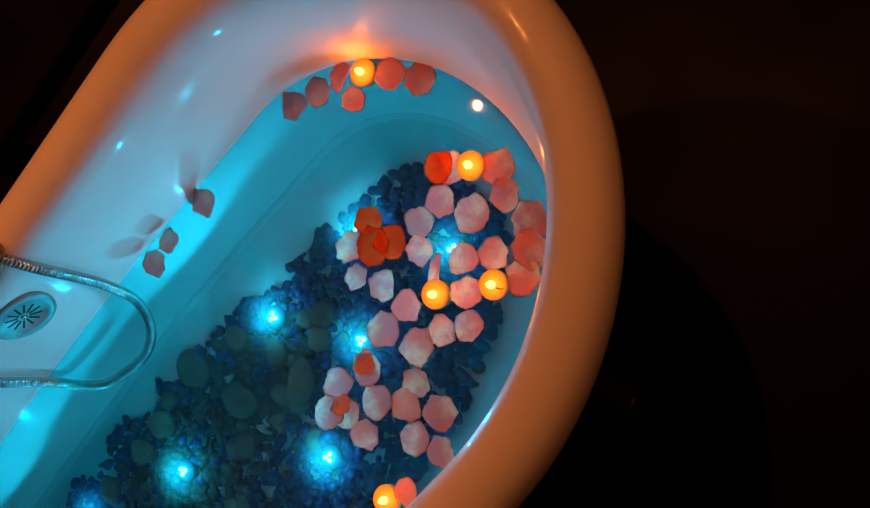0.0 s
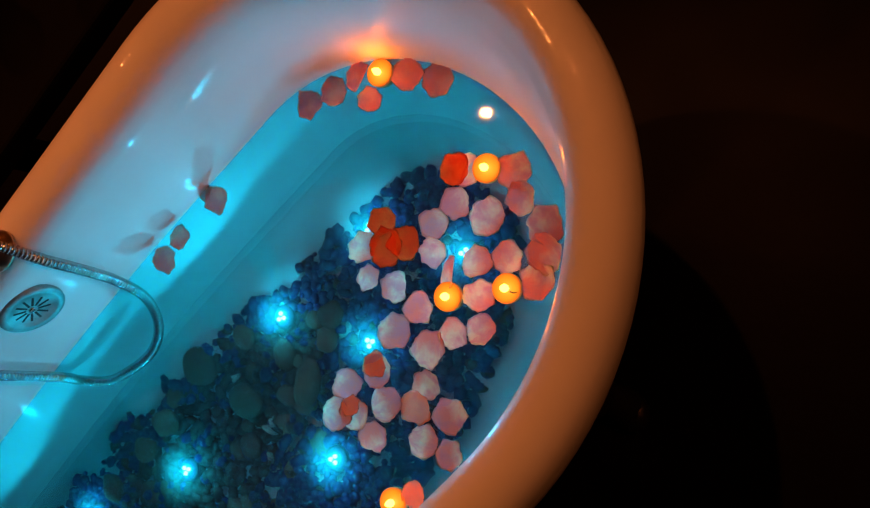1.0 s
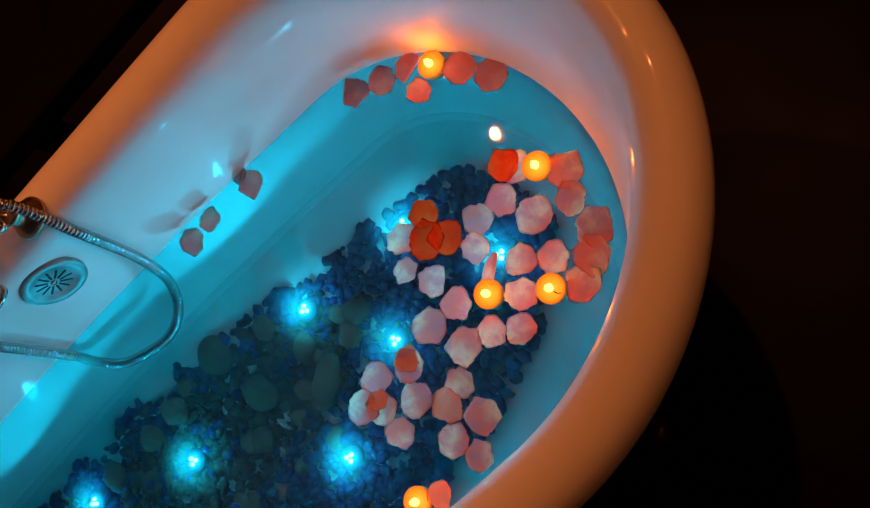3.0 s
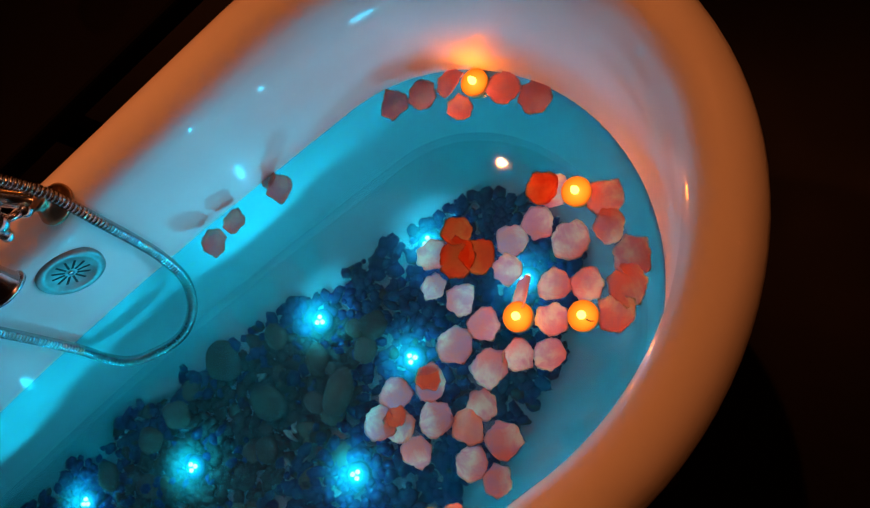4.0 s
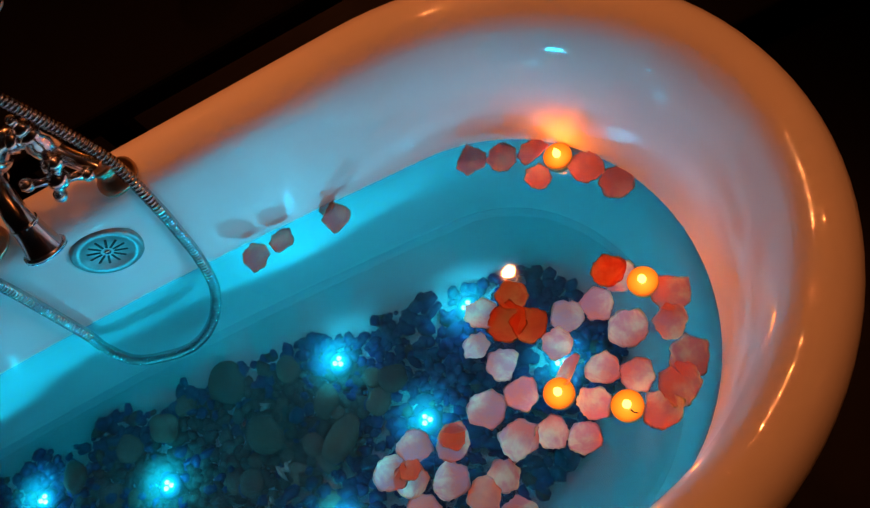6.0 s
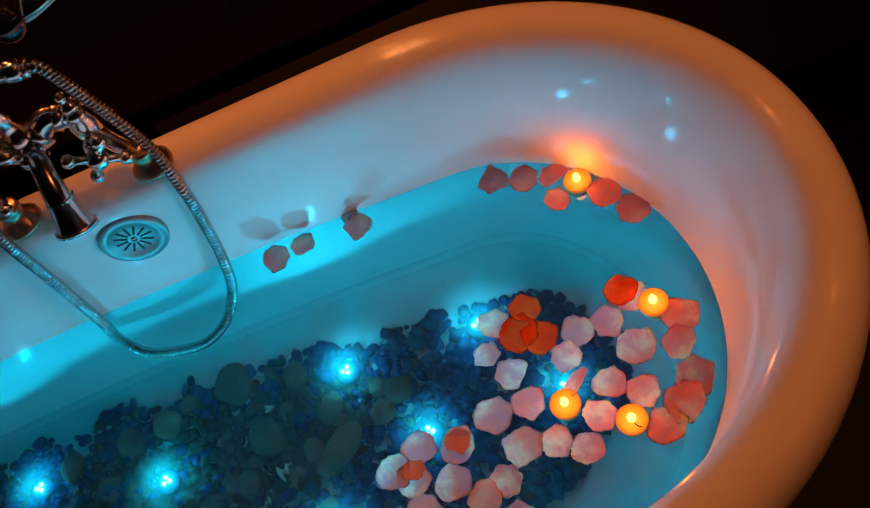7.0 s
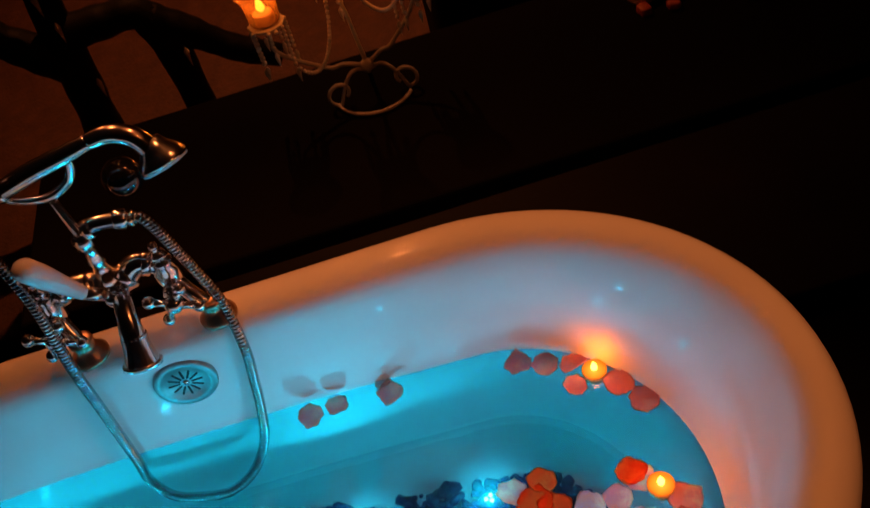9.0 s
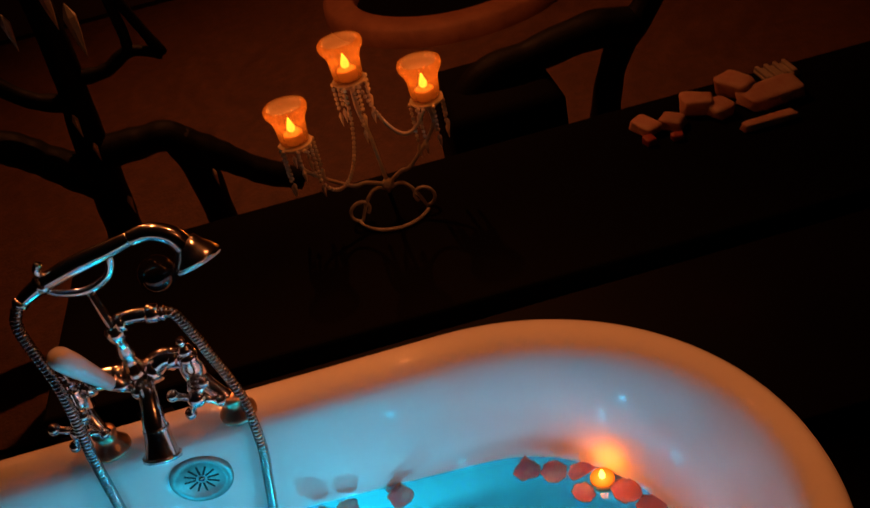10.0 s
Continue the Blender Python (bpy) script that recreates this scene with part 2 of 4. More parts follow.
# floor near the bath: deep shade is put into this near-black colour
M_SHADEFLOOR = surface("shade_dark_floor", ((0.25, (0.0012, 0.0006, 0.0005)), (0.6, (0.003, 0.0014, 0.0009)), (0.8, (0.011, 0.004, 0.002))), 5, (0.4, 0.7), bump=0.2, bump_scale=40, detail=10)
M_SHADEFLOOR.node_tree.nodes["Principled BSDF"].inputs["Specular IOR Level"].default_value = 0.15
M_WALL = surface("dark_plaster", ((0.3, (0.05, 0.03, 0.022)), (0.7, (0.08, 0.045, 0.03))), 4, (0.7, 0.9), bump=0.3, bump_scale=30)
def cup_material():
    """Ribbed frosted glass of a lit candle cup."""
    m, nodes, links, bsdf = material("candle_glass")
    set_in(bsdf, Base_Color=(0.22, 0.15, 0.09, 1), Roughness=0.2)
    tl = nodes.new("ShaderNodeBsdfTranslucent")
    tl.inputs[0].default_value = (0.27, 0.15, 0.05, 1)
    tp = nodes.new("ShaderNodeBsdfTransparent")
    tp.inputs[0].default_value = (1, 0.85, 0.6, 1)
    a, b = nodes.new("ShaderNodeMixShader"), nodes.new("ShaderNodeMixShader")
    a.inputs[0].default_value, b.inputs[0].default_value = 0.55, 0.6
    links.new(bsdf.outputs[0], a.inputs[1])
    links.new(tl.outputs[0], a.inputs[2])
    links.new(a.outputs[0], b.inputs[1])
    links.new(tp.outputs[0], b.inputs[2])
    links.new(b.outputs[0], nodes["Material Output"].inputs[0])
    return m


M_CUP = cup_material()
M_CRYSTAL = surface("crystal_bead", ((0.3, (0.75, 0.7, 0.66)), (0.7, (0.9, 0.86, 0.82))), 50, (0.05, 0.15), coat=1.0)
M_WHITEMETAL = surface("white_metal", ((0.3, (0.42, 0.40, 0.38)), (0.7, (0.60, 0.58, 0.55))), 50, (0.35, 0.55), bump=0.2)
M_SOAP = surface("pink_stone", ((0.3, (0.80, 0.38, 0.28)), (0.7, (0.93, 0.62, 0.48))), 30, (0.5, 0.7), bump=0.4, bump_scale=120, vary=0.15)
M_REDSOAP = surface("red_stone", ((0.3, (0.4, 0.06, 0.03)), (0.7, (0.55, 0.12, 0.06))), 30, (0.4, 0.6), bump=0.3)
M_CLAY = surface("terracotta", ((0.3, (0.2, 0.08, 0.045)), (0.7, (0.32, 0.14, 0.08))), 9, (0.6, 0.8), bump=0.3)
M_BULB = glowing("bulb", (1.0, 0.5, 0.2), 7.0)
M_BLACK = surface("black_lacquer", ((0.3, (0.0012, 0.001, 0.0009)), (0.7, (0.0025, 0.002, 0.0018))), 12, (0.75, 0.9), bump=0.1)
M_BLACK.node_tree.nodes["Principled BSDF"].inputs["Specular IOR Level"].default_value = 0.08
coat_rough = nodes.new("ShaderNodeMapRange")
set_in(coat_rough, From_Min=0.575, From_Max=0.61, To_Min=0.06, To_Max=0.025)
links.new(sep.outputs["Z"], coat_rough.inputs["Value"])
links.new(coat_rough.outputs["Result"], nodes["Principled BSDF"].inputs["Coat Roughness"])
M_BALL = surface("glossy_black", ((0.3, (0.004, 0.004, 0.004)), (0.7, (0.01, 0.01, 0.01))), 30, (0.04, 0.1), coat=0.8)
M_IRON = surface("black_iron", ((0.3, (0.003, 0.003, 0.003)), (0.7, (0.008, 0.007, 0.006))), 35, (0.3, 0.9), bump=0.6, bump_scale=40)
M_IRON.node_tree.nodes["Principled BSDF"].inputs["Specular IOR Level"].default_value = 0.12

# ---- mesh tools ----


def part(name, bm, mat, parent=None, label="", smooth=True, at=None):
    """Links a bmesh as one mesh object, under a thing or a part."""
    me = bpy.data.meshes.new(name)
    bm.normal_update()
    bm.to_mesh(me)
    bm.free()
    me.materials.append(mat)
    if smooth:
        me.shade_smooth()
    ob = new(name, me)
    if parent is not None:
        ob.parent = parent
    if at is not None:
        ob.matrix_basis = at
    if label:
        ob["label"] = label
    return ob


def thing(name, place, label, category, group="", kind="", turn=0.0):
    ob = new(name)
    ob.empty_display_size = 0.02
    ob.matrix_basis = pose(*place, 0, 0, turn)
    return tagged(ob, label, category, group, kind)


def loft(rings, close_start=True, close_end=True, bm=None):
    """Skins closed rings of equal length."""
    bm = bm or bmesh.new()
    rows = [[bm.verts.new(p) for p in ring] for ring in rings]
    n = len(rows[0])
    for a, b in zip(rows, rows[1:]):
        for i in range(n):
            bm.faces.new((a[i], a[(i + 1) % n], b[(i + 1) % n], b[i]))
    if close_start:
        bm.faces.new(rows[0][::-1])
    if close_end:
        bm.faces.new(rows[-1])
    return bm


def circle(r, z, n=24, squash=1.0, lobes=0, depth=0.0):
    out = []
    for i in range(n):
        a = 2 * math.pi * i / n
        k = r * (1 + depth * math.cos(lobes * a))
        out.append((k * math.cos(a), k * math.sin(a) * squash, z))
    return out


def lathe(profile, n=24, lobes=0, depth=0.0, bm=None):
    """A turned body from (radius, height) pairs."""
    return loft([circle(max(r, 0.0002), z, n, 1.0, lobes, depth) for r, z in profile], bm=bm)


def spline(points, steps=8):
    """A smooth curve through the points."""
    p = [Vector(q) for q in points]
    p = [2 * p[0] - p[1]] + p + [2 * p[-1] - p[-2]]
    out = []
    for i in range(1, len(p) - 2):
        for s in range(steps):
            t = s / steps
            a, b, c, d = p[i - 1], p[i], p[i + 1], p[i + 2]
            out.append(0.5 * ((2 * b) + (c - a) * t + (2 * a - 5 * b + 4 * c - d) * t * t + (3 * b - a - 3 * c + d) * t ** 3))
    out.append(p[-2])
    return out


def tube(points, radius, n=12, bm=None, flat=1.0):
    """A round bar along the points; radius is a number or a function of 0..1."""
    pts = [Vector(q) for q in points]
    rings, side = [], None
    for i, p in enumerate(pts):
        d = (pts[min(i + 1, len(pts) - 1)] - pts[max(i - 1, 0)]).normalized()
        if side is None:
            side = d.orthogonal().normalized()
        side = (side - d * side.dot(d)).normalized()
        up = d.cross(side)
        r = radius(i / (len(pts) - 1)) if callable(radius) else radius
        rings.append([p + side * (r * math.cos(2 * math.pi * k / n)) + up * (r * flat * math.sin(2 * math.pi * k / n)) for k in range(n)])
    return loft(rings, bm=bm)


def ball(r, centre=(0, 0, 0), bm=None, u=12, v=8, scale=(1, 1, 1)):
    bm = bm or bmesh.new()
    m = Matrix.Translation(centre) @ Matrix.Diagonal((*scale, 1))
    bmesh.ops.create_uvsphere(bm, u_segments=u, v_segments=v, radius=r, matrix=m)
    return bm


def box(x0, y0, z0, x1, y1, z1, bevel=0.0, bm=None):
    b = bmesh.new()
    bmesh.ops.create_cube(b, size=1, matrix=Matrix.Translation(((x0 + x1) / 2, (y0 + y1) / 2, (z0 + z1) / 2)) @ Matrix.Diagonal((x1 - x0, y1 - y0, z1 - z0, 1)))
    if bevel:
        bmesh.ops.bevel(b, geom=b.edges[:], offset=bevel, segments=2, affect="EDGES", profile=0.5)
    return b


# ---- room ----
floor = part("floor", box(-4.0, -3.5, -0.1, 3.0, 3.5, 0.0), M_SHADEFLOOR, smooth=False)
tagged(floor, "stone floor round the bath, its deep shade put into a near-black colour", "floor", kind="structure")
# brown area laid as its own slab, so the floor nearer stays dark
carpet = part("carpet", box(-3.9, -3.4, 0.0, -1.05, 3.4, 0.012, 0.003), M_FLOOR, smooth=False)
tagged(carpet, "rough reddish-brown carpet behind the black table", "carpet")
for nm, b in (("wall_west", (-4.15, -3.5, 0, -4.0, 3.5, 2.5)), ("wall_east", (3.0, -3.5, 0, 3.15, 3.5, 2.5)),
              ("wall_south", (-4.0, -3.65, 0, 3.0, -3.5, 2.5)), ("wall_north", (-4.0, 3.5, 0, 3.0, 3.65, 2.5))):
    tagged(part(nm, box(*b), M_WALL, smooth=False), "dark brown plaster wall in shadow", "wall", kind="structure")
tagged(part("ceiling", box(-4.15, -3.65, 2.5, 3.15, 3.65, 2.6), M_WALL, smooth=False), "dark plaster ceiling above the bath", "ceiling", kind="structure")

# ---- bathtub ----
LENGTH = 0.80


def tub_ring(a, b, z, belly=0.0):
    """One level of the tub: straight sides and two elliptical ends."""
    out, n, m = [], 48, 16
    for i in range(n + 1):
        t = math.pi * i / n
        out.append((a * math.cos(t), b * math.sin(t), z))
    for i in range(1, m):
        s = i / m
        out.append((-a - belly * math.sin(math.pi * s), -LENGTH * s, z))
    for i in range(n + 1):
        t = math.pi + math.pi * i / n
        out.append((a * math.cos(t), -LENGTH + b * math.sin(t), z))
    for i in range(1, m):
        s = 1 - i / m
        out.append((a + belly * math.sin(math.pi * s), -LENGTH * s, z))
    return out


INSIDE = ((0.276, 0.02, 0.01), (0.277, 0.10, 0.06), (0.280, 0.16, 0.12), (0.290, 0.195, 0.155), (0.315, 0.22, 0.185), (0.35, 0.234, 0.203), (0.395, 0.244, 0.221),
          (0.44, 0.250, 0.238), (0.48, 0.254, 0.253), (0.52, 0.257, 0.268), (0.56, 0.260, 0.283), (0.588, 0.263, 0.294), (0.605, 0.267, 0.302))
RIM = ((0.616, 0.273, 0.309), (0.623, 0.281, 0.3165), (0.627, 0.2915, 0.325), (0.629, 0.303, 0.3345), (0.627, 0.316, 0.345), (0.622, 0.3275, 0.353),
       (0.614, 0.336, 0.3605), (0.604, 0.341, 0.365), (0.594, 0.342, 0.366), (0.584, 0.338, 0.363), (0.576, 0.329, 0.355), (0.572, 0.317, 0.3425), (0.57, 0.304, 0.330))
tub = thing("bathtub", (0, -0.4, 0.0), "freestanding white enamel roll-top bathtub half full of water", "bathtub")
shift = pose(0, 0.4, 0)
part("basin", loft([tub_ring(a, b, z, 0.014 * min(1, max(0, (0.61 - z) / 0.05))) for z, a, b in INSIDE] + [[(x - 0.0045 * min(1, j / 7), y, z) for x, y, z in tub_ring(a - 0.002 * j / 12, b, z)] for j, (z, a, b) in enumerate(RIM)], True, False), M_ENAMEL, tub, "glossy white enamel inside and rolled rim", at=shift)
OUTSIDE = ((0.571, 0.3035, 0.3295), (0.54, 0.296, 0.318), (0.45, 0.290, 0.300), (0.33, 0.275, 0.262), (0.25, 0.25, 0.22), (0.19, 0.2, 0.16), (0.165, 0.13, 0.09), (0.16, 0.03, 0.02))
part("outer_shell", loft([tub_ring(a, b, z) for z, a, b in OUTSIDE], False, True), M_OUTER, tub, "dark painted outside", at=shift)
for sx in (-1, 1):
    for y in (0.0, -LENGTH):
        foot = tube(spline([(sx * 0.19, y, 0.21), (sx * 0.235, y, 0.15), (sx * 0.22, y, 0.07), (sx * 0.25, y, 0.015)]), lambda s: 0.03 - 0.012 * math.sin(math.pi * s), 12)
        ball(0.03, (sx * 0.255, y, 0.018), foot, scale=(1.2, 1, 0.6))
        part("foot", foot, M_OUTER, tub, "dark cast claw foot", at=shift)

# overflow grille on the wall of the tub
grille = part("overflow_grille", lathe([(0.042, -0.004), (0.042, 0.003), (0.039, 0.0055), (0.030, 0.0045), (0.0275, 0.0025), (0.004, 0.0025)], 40), M_PLATE, tub, "round metal overflow grille")
grille.matrix_basis = shift @ pose(-0.2705, -0.359, 0.547, 0, 88, 0)
for i in range(12):
    a = 2 * math.pi * i / 12
    part("slot", box(0.0075, -0.0015, 0.0022, 0.0235, 0.0015, 0.0030, 0.0006), M_DARK, grille, at=pose(0, 0, 0, 0, 0, math.degrees(a)), smooth=False)
part("screw", ball(0.0045, scale=(1, 1, 0.5)), M_CHROME, grille, at=pose(0, 0, 0.003))

# water
wb = bmesh.new()
wb.faces.new([wb.verts.new(p) for p in tub_ring(0.2515, 0.2395, WATER, 0.014)])
water = part("water", wb, M_WATER, smooth=False)
# two flat sheets added under the surface, standing in for haze
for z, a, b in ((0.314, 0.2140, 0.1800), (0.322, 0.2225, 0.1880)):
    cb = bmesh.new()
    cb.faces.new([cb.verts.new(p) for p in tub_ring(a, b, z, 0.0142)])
    part("haze_sheet", cb, M_HAZE, water, "thin sheet added in the water to stand in for its haze", smooth=False)
tagged(water, "still clear bath water lit cyan from below", "water", kind="structure")

# ---- lights in the water ----
LEDS = ((-0.122, -0.211), (-0.072, -0.485), (0.079, -0.274), (-0.111, -0.026), (0.002, -0.128), (0.013, 0.051), (-0.135, -0.672))


def led_puck():
    ob = thing("submersible_light", (0, 0, 0), "round submersible puck light with three cyan diodes, switched on", "light", "lights among the stones")
    part("housing", lathe([(0.015, 0.0), (0.0175, 0.003), (0.018, 0.007), (0.017, 0.010)], 32), M_PUCK, ob)
    part("lens", lathe([(0.0175, 0.010), (0.016, 0.0125), (0.0125, 0.0152), (0.008, 0.0166), (0.003, 0.0172)], 32), M_LENS, ob, "frosted lens, cyan halo of the diodes put into its glow")
    for k in range(3):
        a = 2 * math.pi * k / 3 + 0.5
        part("diode", ball(0.0034, (0.0048 * math.cos(a), 0.0048 * math.sin(a), 0.0185)), M_LED, ob, "glowing cyan diode")
    return ob


first_led = led_puck()
for i, (x, y) in enumerate(LEDS):
    m = pose(x, y, 0.287, 0, 0, 40 * i)
    if i == 0:
        first_led.matrix_basis = m
    else:
        copy_thing(first_led, m)
    power, cone, glow = ((1.35, 157, 0.90), (1.25, 157, 1.05), (2.3, 152, 1.0), (0.36, 150, 0.75), (1.0, 136, 0.72), (0.90, 112, 0.62), (0.85, 157, 0.9))[i]
    # the wide beam spreads from the depth at which the bent light seems to start
    beam = lamp("diode_beam", "SPOT", (x, y, 0.340), power, CYAN, 0.007, spot=cone)
    beam.data.spot_blend = 0.10
    beam.matrix_world = Matrix.Translation((x, y, 0.340)) @ pose(0, 0, 0, 180, 0, 0)
    # added lamp aimed down at the stones, for the halo round the puck
    lamp("halo_fill", "SPOT", (x, y, 0.352), glow, CYAN, 0.012, spot=112)

# ---- candles on the water ----
CANDLES = ((0.089, 0.044), (0.131, 0.101), (0.019, 0.173), (-0.164, 0.157), (0.210, -0.160))


def tealight():
    ob = thing("floating_candle", (0, 0, 0), "small round floating candle glowing amber on the water", "candle", "candles floating in the bath")
    part("cup", lathe([(0.012, -0.009), (0.0155, -0.007), (0.0165, 0.0), (0.0168, 0.0045)], 32), M_WAX, ob)
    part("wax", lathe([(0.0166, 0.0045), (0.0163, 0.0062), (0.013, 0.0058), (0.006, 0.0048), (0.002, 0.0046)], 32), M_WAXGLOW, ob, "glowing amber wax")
    part("flame", lathe([(0.0008, 0.005), (0.0040, 0.008), (0.0046, 0.011), (0.0034, 0.016), (0.0012, 0.021)], 14), M_FLAME, ob, "bright flame-shaped bulb")
    return ob


first_candle = tealight()
for i, (x, y) in enumerate(CANDLES):
    m = pose(x, y, WATER, 0, 0, 70 * i)
    if i == 0:
        first_candle.matrix_basis = m
    else:
        made = copy_thing(first_candle, m)
        if i == 1:
            part("burnt_wick", tube([(0.003, -0.005, 0.0068), (0.006, -0.008, 0.0070), (0.010, -0.009, 0.0068)], lambda s: 0.0009 - 0.0004 * s, 6), M_DARK, made, "black burnt end of a wick")
    lamp("candle_light", "POINT", (x, y, WATER + 0.029), 0.092, FLAME, 0.006)

# ---- petals ----


def petal(x, y, r, mat, rng, lift=0.0, narrow=1.0, turn=None):
    """A creased rose petal afloat: blunt corners, short straight edges with small nicks, one half tipped up."""
    bm = bmesh.new()
    r *= 1.13
    rings, n = 6, 40
    count = rng.randint(6, 8)
    at = sorted((k + rng.uniform(-0.28, 0.28)) * 2 * math.pi / count for k in range(count))
    reach = [rng.uniform(0.90, 1.13) for a in at]
    corners = [(k * math.cos(a), k * math.sin(a)) for k, a in zip(reach, at)]
    nick = [rng.uniform(-0.06, 0.02) for _ in range(n)]
    curled = rng.random() < 0.3
    cup, fold = rng.uniform(0.05, 0.16), rng.uniform(0.30, 0.55) if curled else rng.uniform(0.05, 0.2)
    ph, crease = rng.uniform(0, 6.28), rng.uniform(-0.35, 0.35)
    edge = []
    for i in range(n):
        a = 2 * math.pi * i / n
        d = (math.cos(a), math.sin(a))
        k = 1.0
        for p, q in zip(corners, corners[1:] + corners[:1]):
            den = d[0] * (q[1] - p[1]) - d[1] * (q[0] - p[0])
            if abs(den) < 1e-9:
                continue
            u = (p[0] * (q[1] - p[1]) - p[1] * (q[0] - p[0])) / den
            w = (p[0] * d[1] - p[1] * d[0]) / den
            if u > 0 and -1e-6 <= w <= 1 + 1e-6:
                k = u
                break
        edge.append(0.93 * k + 0.07 + nick[i] + 0.02 * math.sin(7 * a + ph))
    rows = []
    for j in range(1, rings + 1):
        q, row = j / rings, []
        for i in range(n):
            a = 2 * math.pi * i / n
            k = q * (1 + (edge[i] - 1) * q ** 1.5)
            u, v = k * math.cos(a), k * math.sin(a)
            off = u - crease
            z = 0.5 * cup * q ** 2.4 + (fold * off * max(0.0, off + 0.1) if off > 0 else 0.06 * off * off) + 0.035 * q * q * math.sin(4 * a + ph)
            row.append(bm.verts.new((r * u * narrow, r * v, r * z)))
        rows.append(row)
    c = bm.verts.new((0, 0, 0))
    for i in range(n):
        bm.faces.new((c, rows[0][i], rows[0][(i + 1) % n]))
    for a, b in zip(rows, rows[1:]):
        for i in range(n):
            bm.faces.new((a[i], b[i], b[(i + 1) % n], a[(i + 1) % n]))
    low = min(v.co.z for v in bm.verts)
    bmesh.ops.solidify(bm, geom=bm.faces[:], thickness=0.00014)
    ob = part("rose_petal", bm, mat)
    spin = rng.uniform(0, 360)
    ob.matrix_basis = pose(x, y, WATER + 0.0006 - low + lift, rng.uniform(-2, 2), rng.uniform(-2, 2), spin if turn is None else turn)
    label = {M_PINK: "pale pink and cream rose petal floating on the water", M_RED: "deep red rose petal lying on other petals",
             M_WARMED: "pink petal by the bath wall, colour made rosier for missing warm light",
             M_SALMON: "salmon-orange rose petal overlapping pale pink petals"}[mat]
    return tagged(ob, label, "petal", "rose petals on the bath water")


rng = random.Random(4)
FAR = ((-0.213, 0.065, 0.0175), (-0.200, 0.100, 0.0175), (-0.186, 0.135, 0.0175), (-0.152, 0.127, 0.015), (-0.135, 0.179, 0.019), (-0.103, 0.200, 0.019))
SIDE = ((-0.231, -0.112, 0.0190), (-0.252, -0.118, 0.0105), (-0.238, -0.187, 0.0155), (-0.234, -0.224, 0.0183))
RING = ((0.001, 0.153, 0.018), (0.044, 0.194, 0.019), (0.020, 0.120, 0.0172), (0.058, 0.138, 0.0210), (0.072, 0.178, 0.0185), (0.017, 0.087, 0.0172),
        (0.040, 0.064, 0.0165), (0.112, 0.178, 0.0211), (0.134, 0.156, 0.0195), (0.085, 0.094, 0.0174), (0.106, 0.124, 0.0172), (0.114, 0.072, 0.0172), (0.149, 0.130, 0.0198))
MIDDLE = ((-0.030, 0.004, 0.0175), (0.002, -0.016, 0.0155), (0.033, 0.001, 0.0182), (0.072, 0.008, 0.0182), (0.070, -0.031, 0.0195), (0.122, 0.021, 0.0176), (0.142, 0.049, 0.0172))
LOW = ((0.114, -0.013, 0.0204), (0.089, -0.079, 0.0182), (0.073, -0.118, 0.0178), (0.088, -0.152, 0.0188), (0.105, -0.135, 0.0186), (0.122, -0.096, 0.0190),
       (0.142, -0.042, 0.0168), (0.186, -0.043, 0.0206), (0.139, -0.133, 0.0180), (0.185, -0.086, 0.0180), (0.216, -0.072, 0.0168))
REDS = ((-0.008, 0.147, 0.0180), (-0.033, 0.043, 0.0172), (-0.008, 0.027, 0.0222), (0.008, 0.046, 0.0200))
SALMON = ((0.082, -0.075, 0.0150), (0.094, -0.131, 0.0125), (0.153, -0.067, 0.0180), (0.222, -0.134, 0.0165))
for cluster in (FAR, SIDE, RING, MIDDLE, LOW):
    for x, y, r in cluster:
        petal(x, y, r, M_WARMED if cluster in (FAR, SIDE) else M_PINK, rng, rng.uniform(0, 0.0015))
petal(0.071, 0.063, 0.0185, M_PINK, rng, 0.001, 0.55, 40)  # folded lengthwise
for x, y, r in REDS:
    petal(x, y, r, M_RED, rng, 0.004)
for x, y, r in SALMON:
    petal(x, y, r, M_SALMON, rng, 0.004)

# ---- stones ----


def pebble(x, y, r, squash, turn, rng, z=0.285):
    bm = bmesh.new()
    bmesh.ops.create_icosphere(bm, subdivisions=3, radius=1.0)
    off = Vector((rng.uniform(0, 9), rng.uniform(0, 9), rng.uniform(0, 9)))
    for v in bm.verts:
        k = 1 + 0.22 * noise.noise(v.co * 1.1 + off)
        v.co = Vector((v.co.x * r * k, v.co.y * r * squash * k, v.co.z * r * 0.5 * k))
    ob = part("pebble", bm, M_STONE)
    ob.matrix_basis = pose(x, y, z + r * 0.42, rng.uniform(-8, 8), rng.uniform(-8, 8), turn)
    return tagged(ob, "smooth grey-brown river pebble on the bath floor", "pebble", "pebbles on the bath floor")


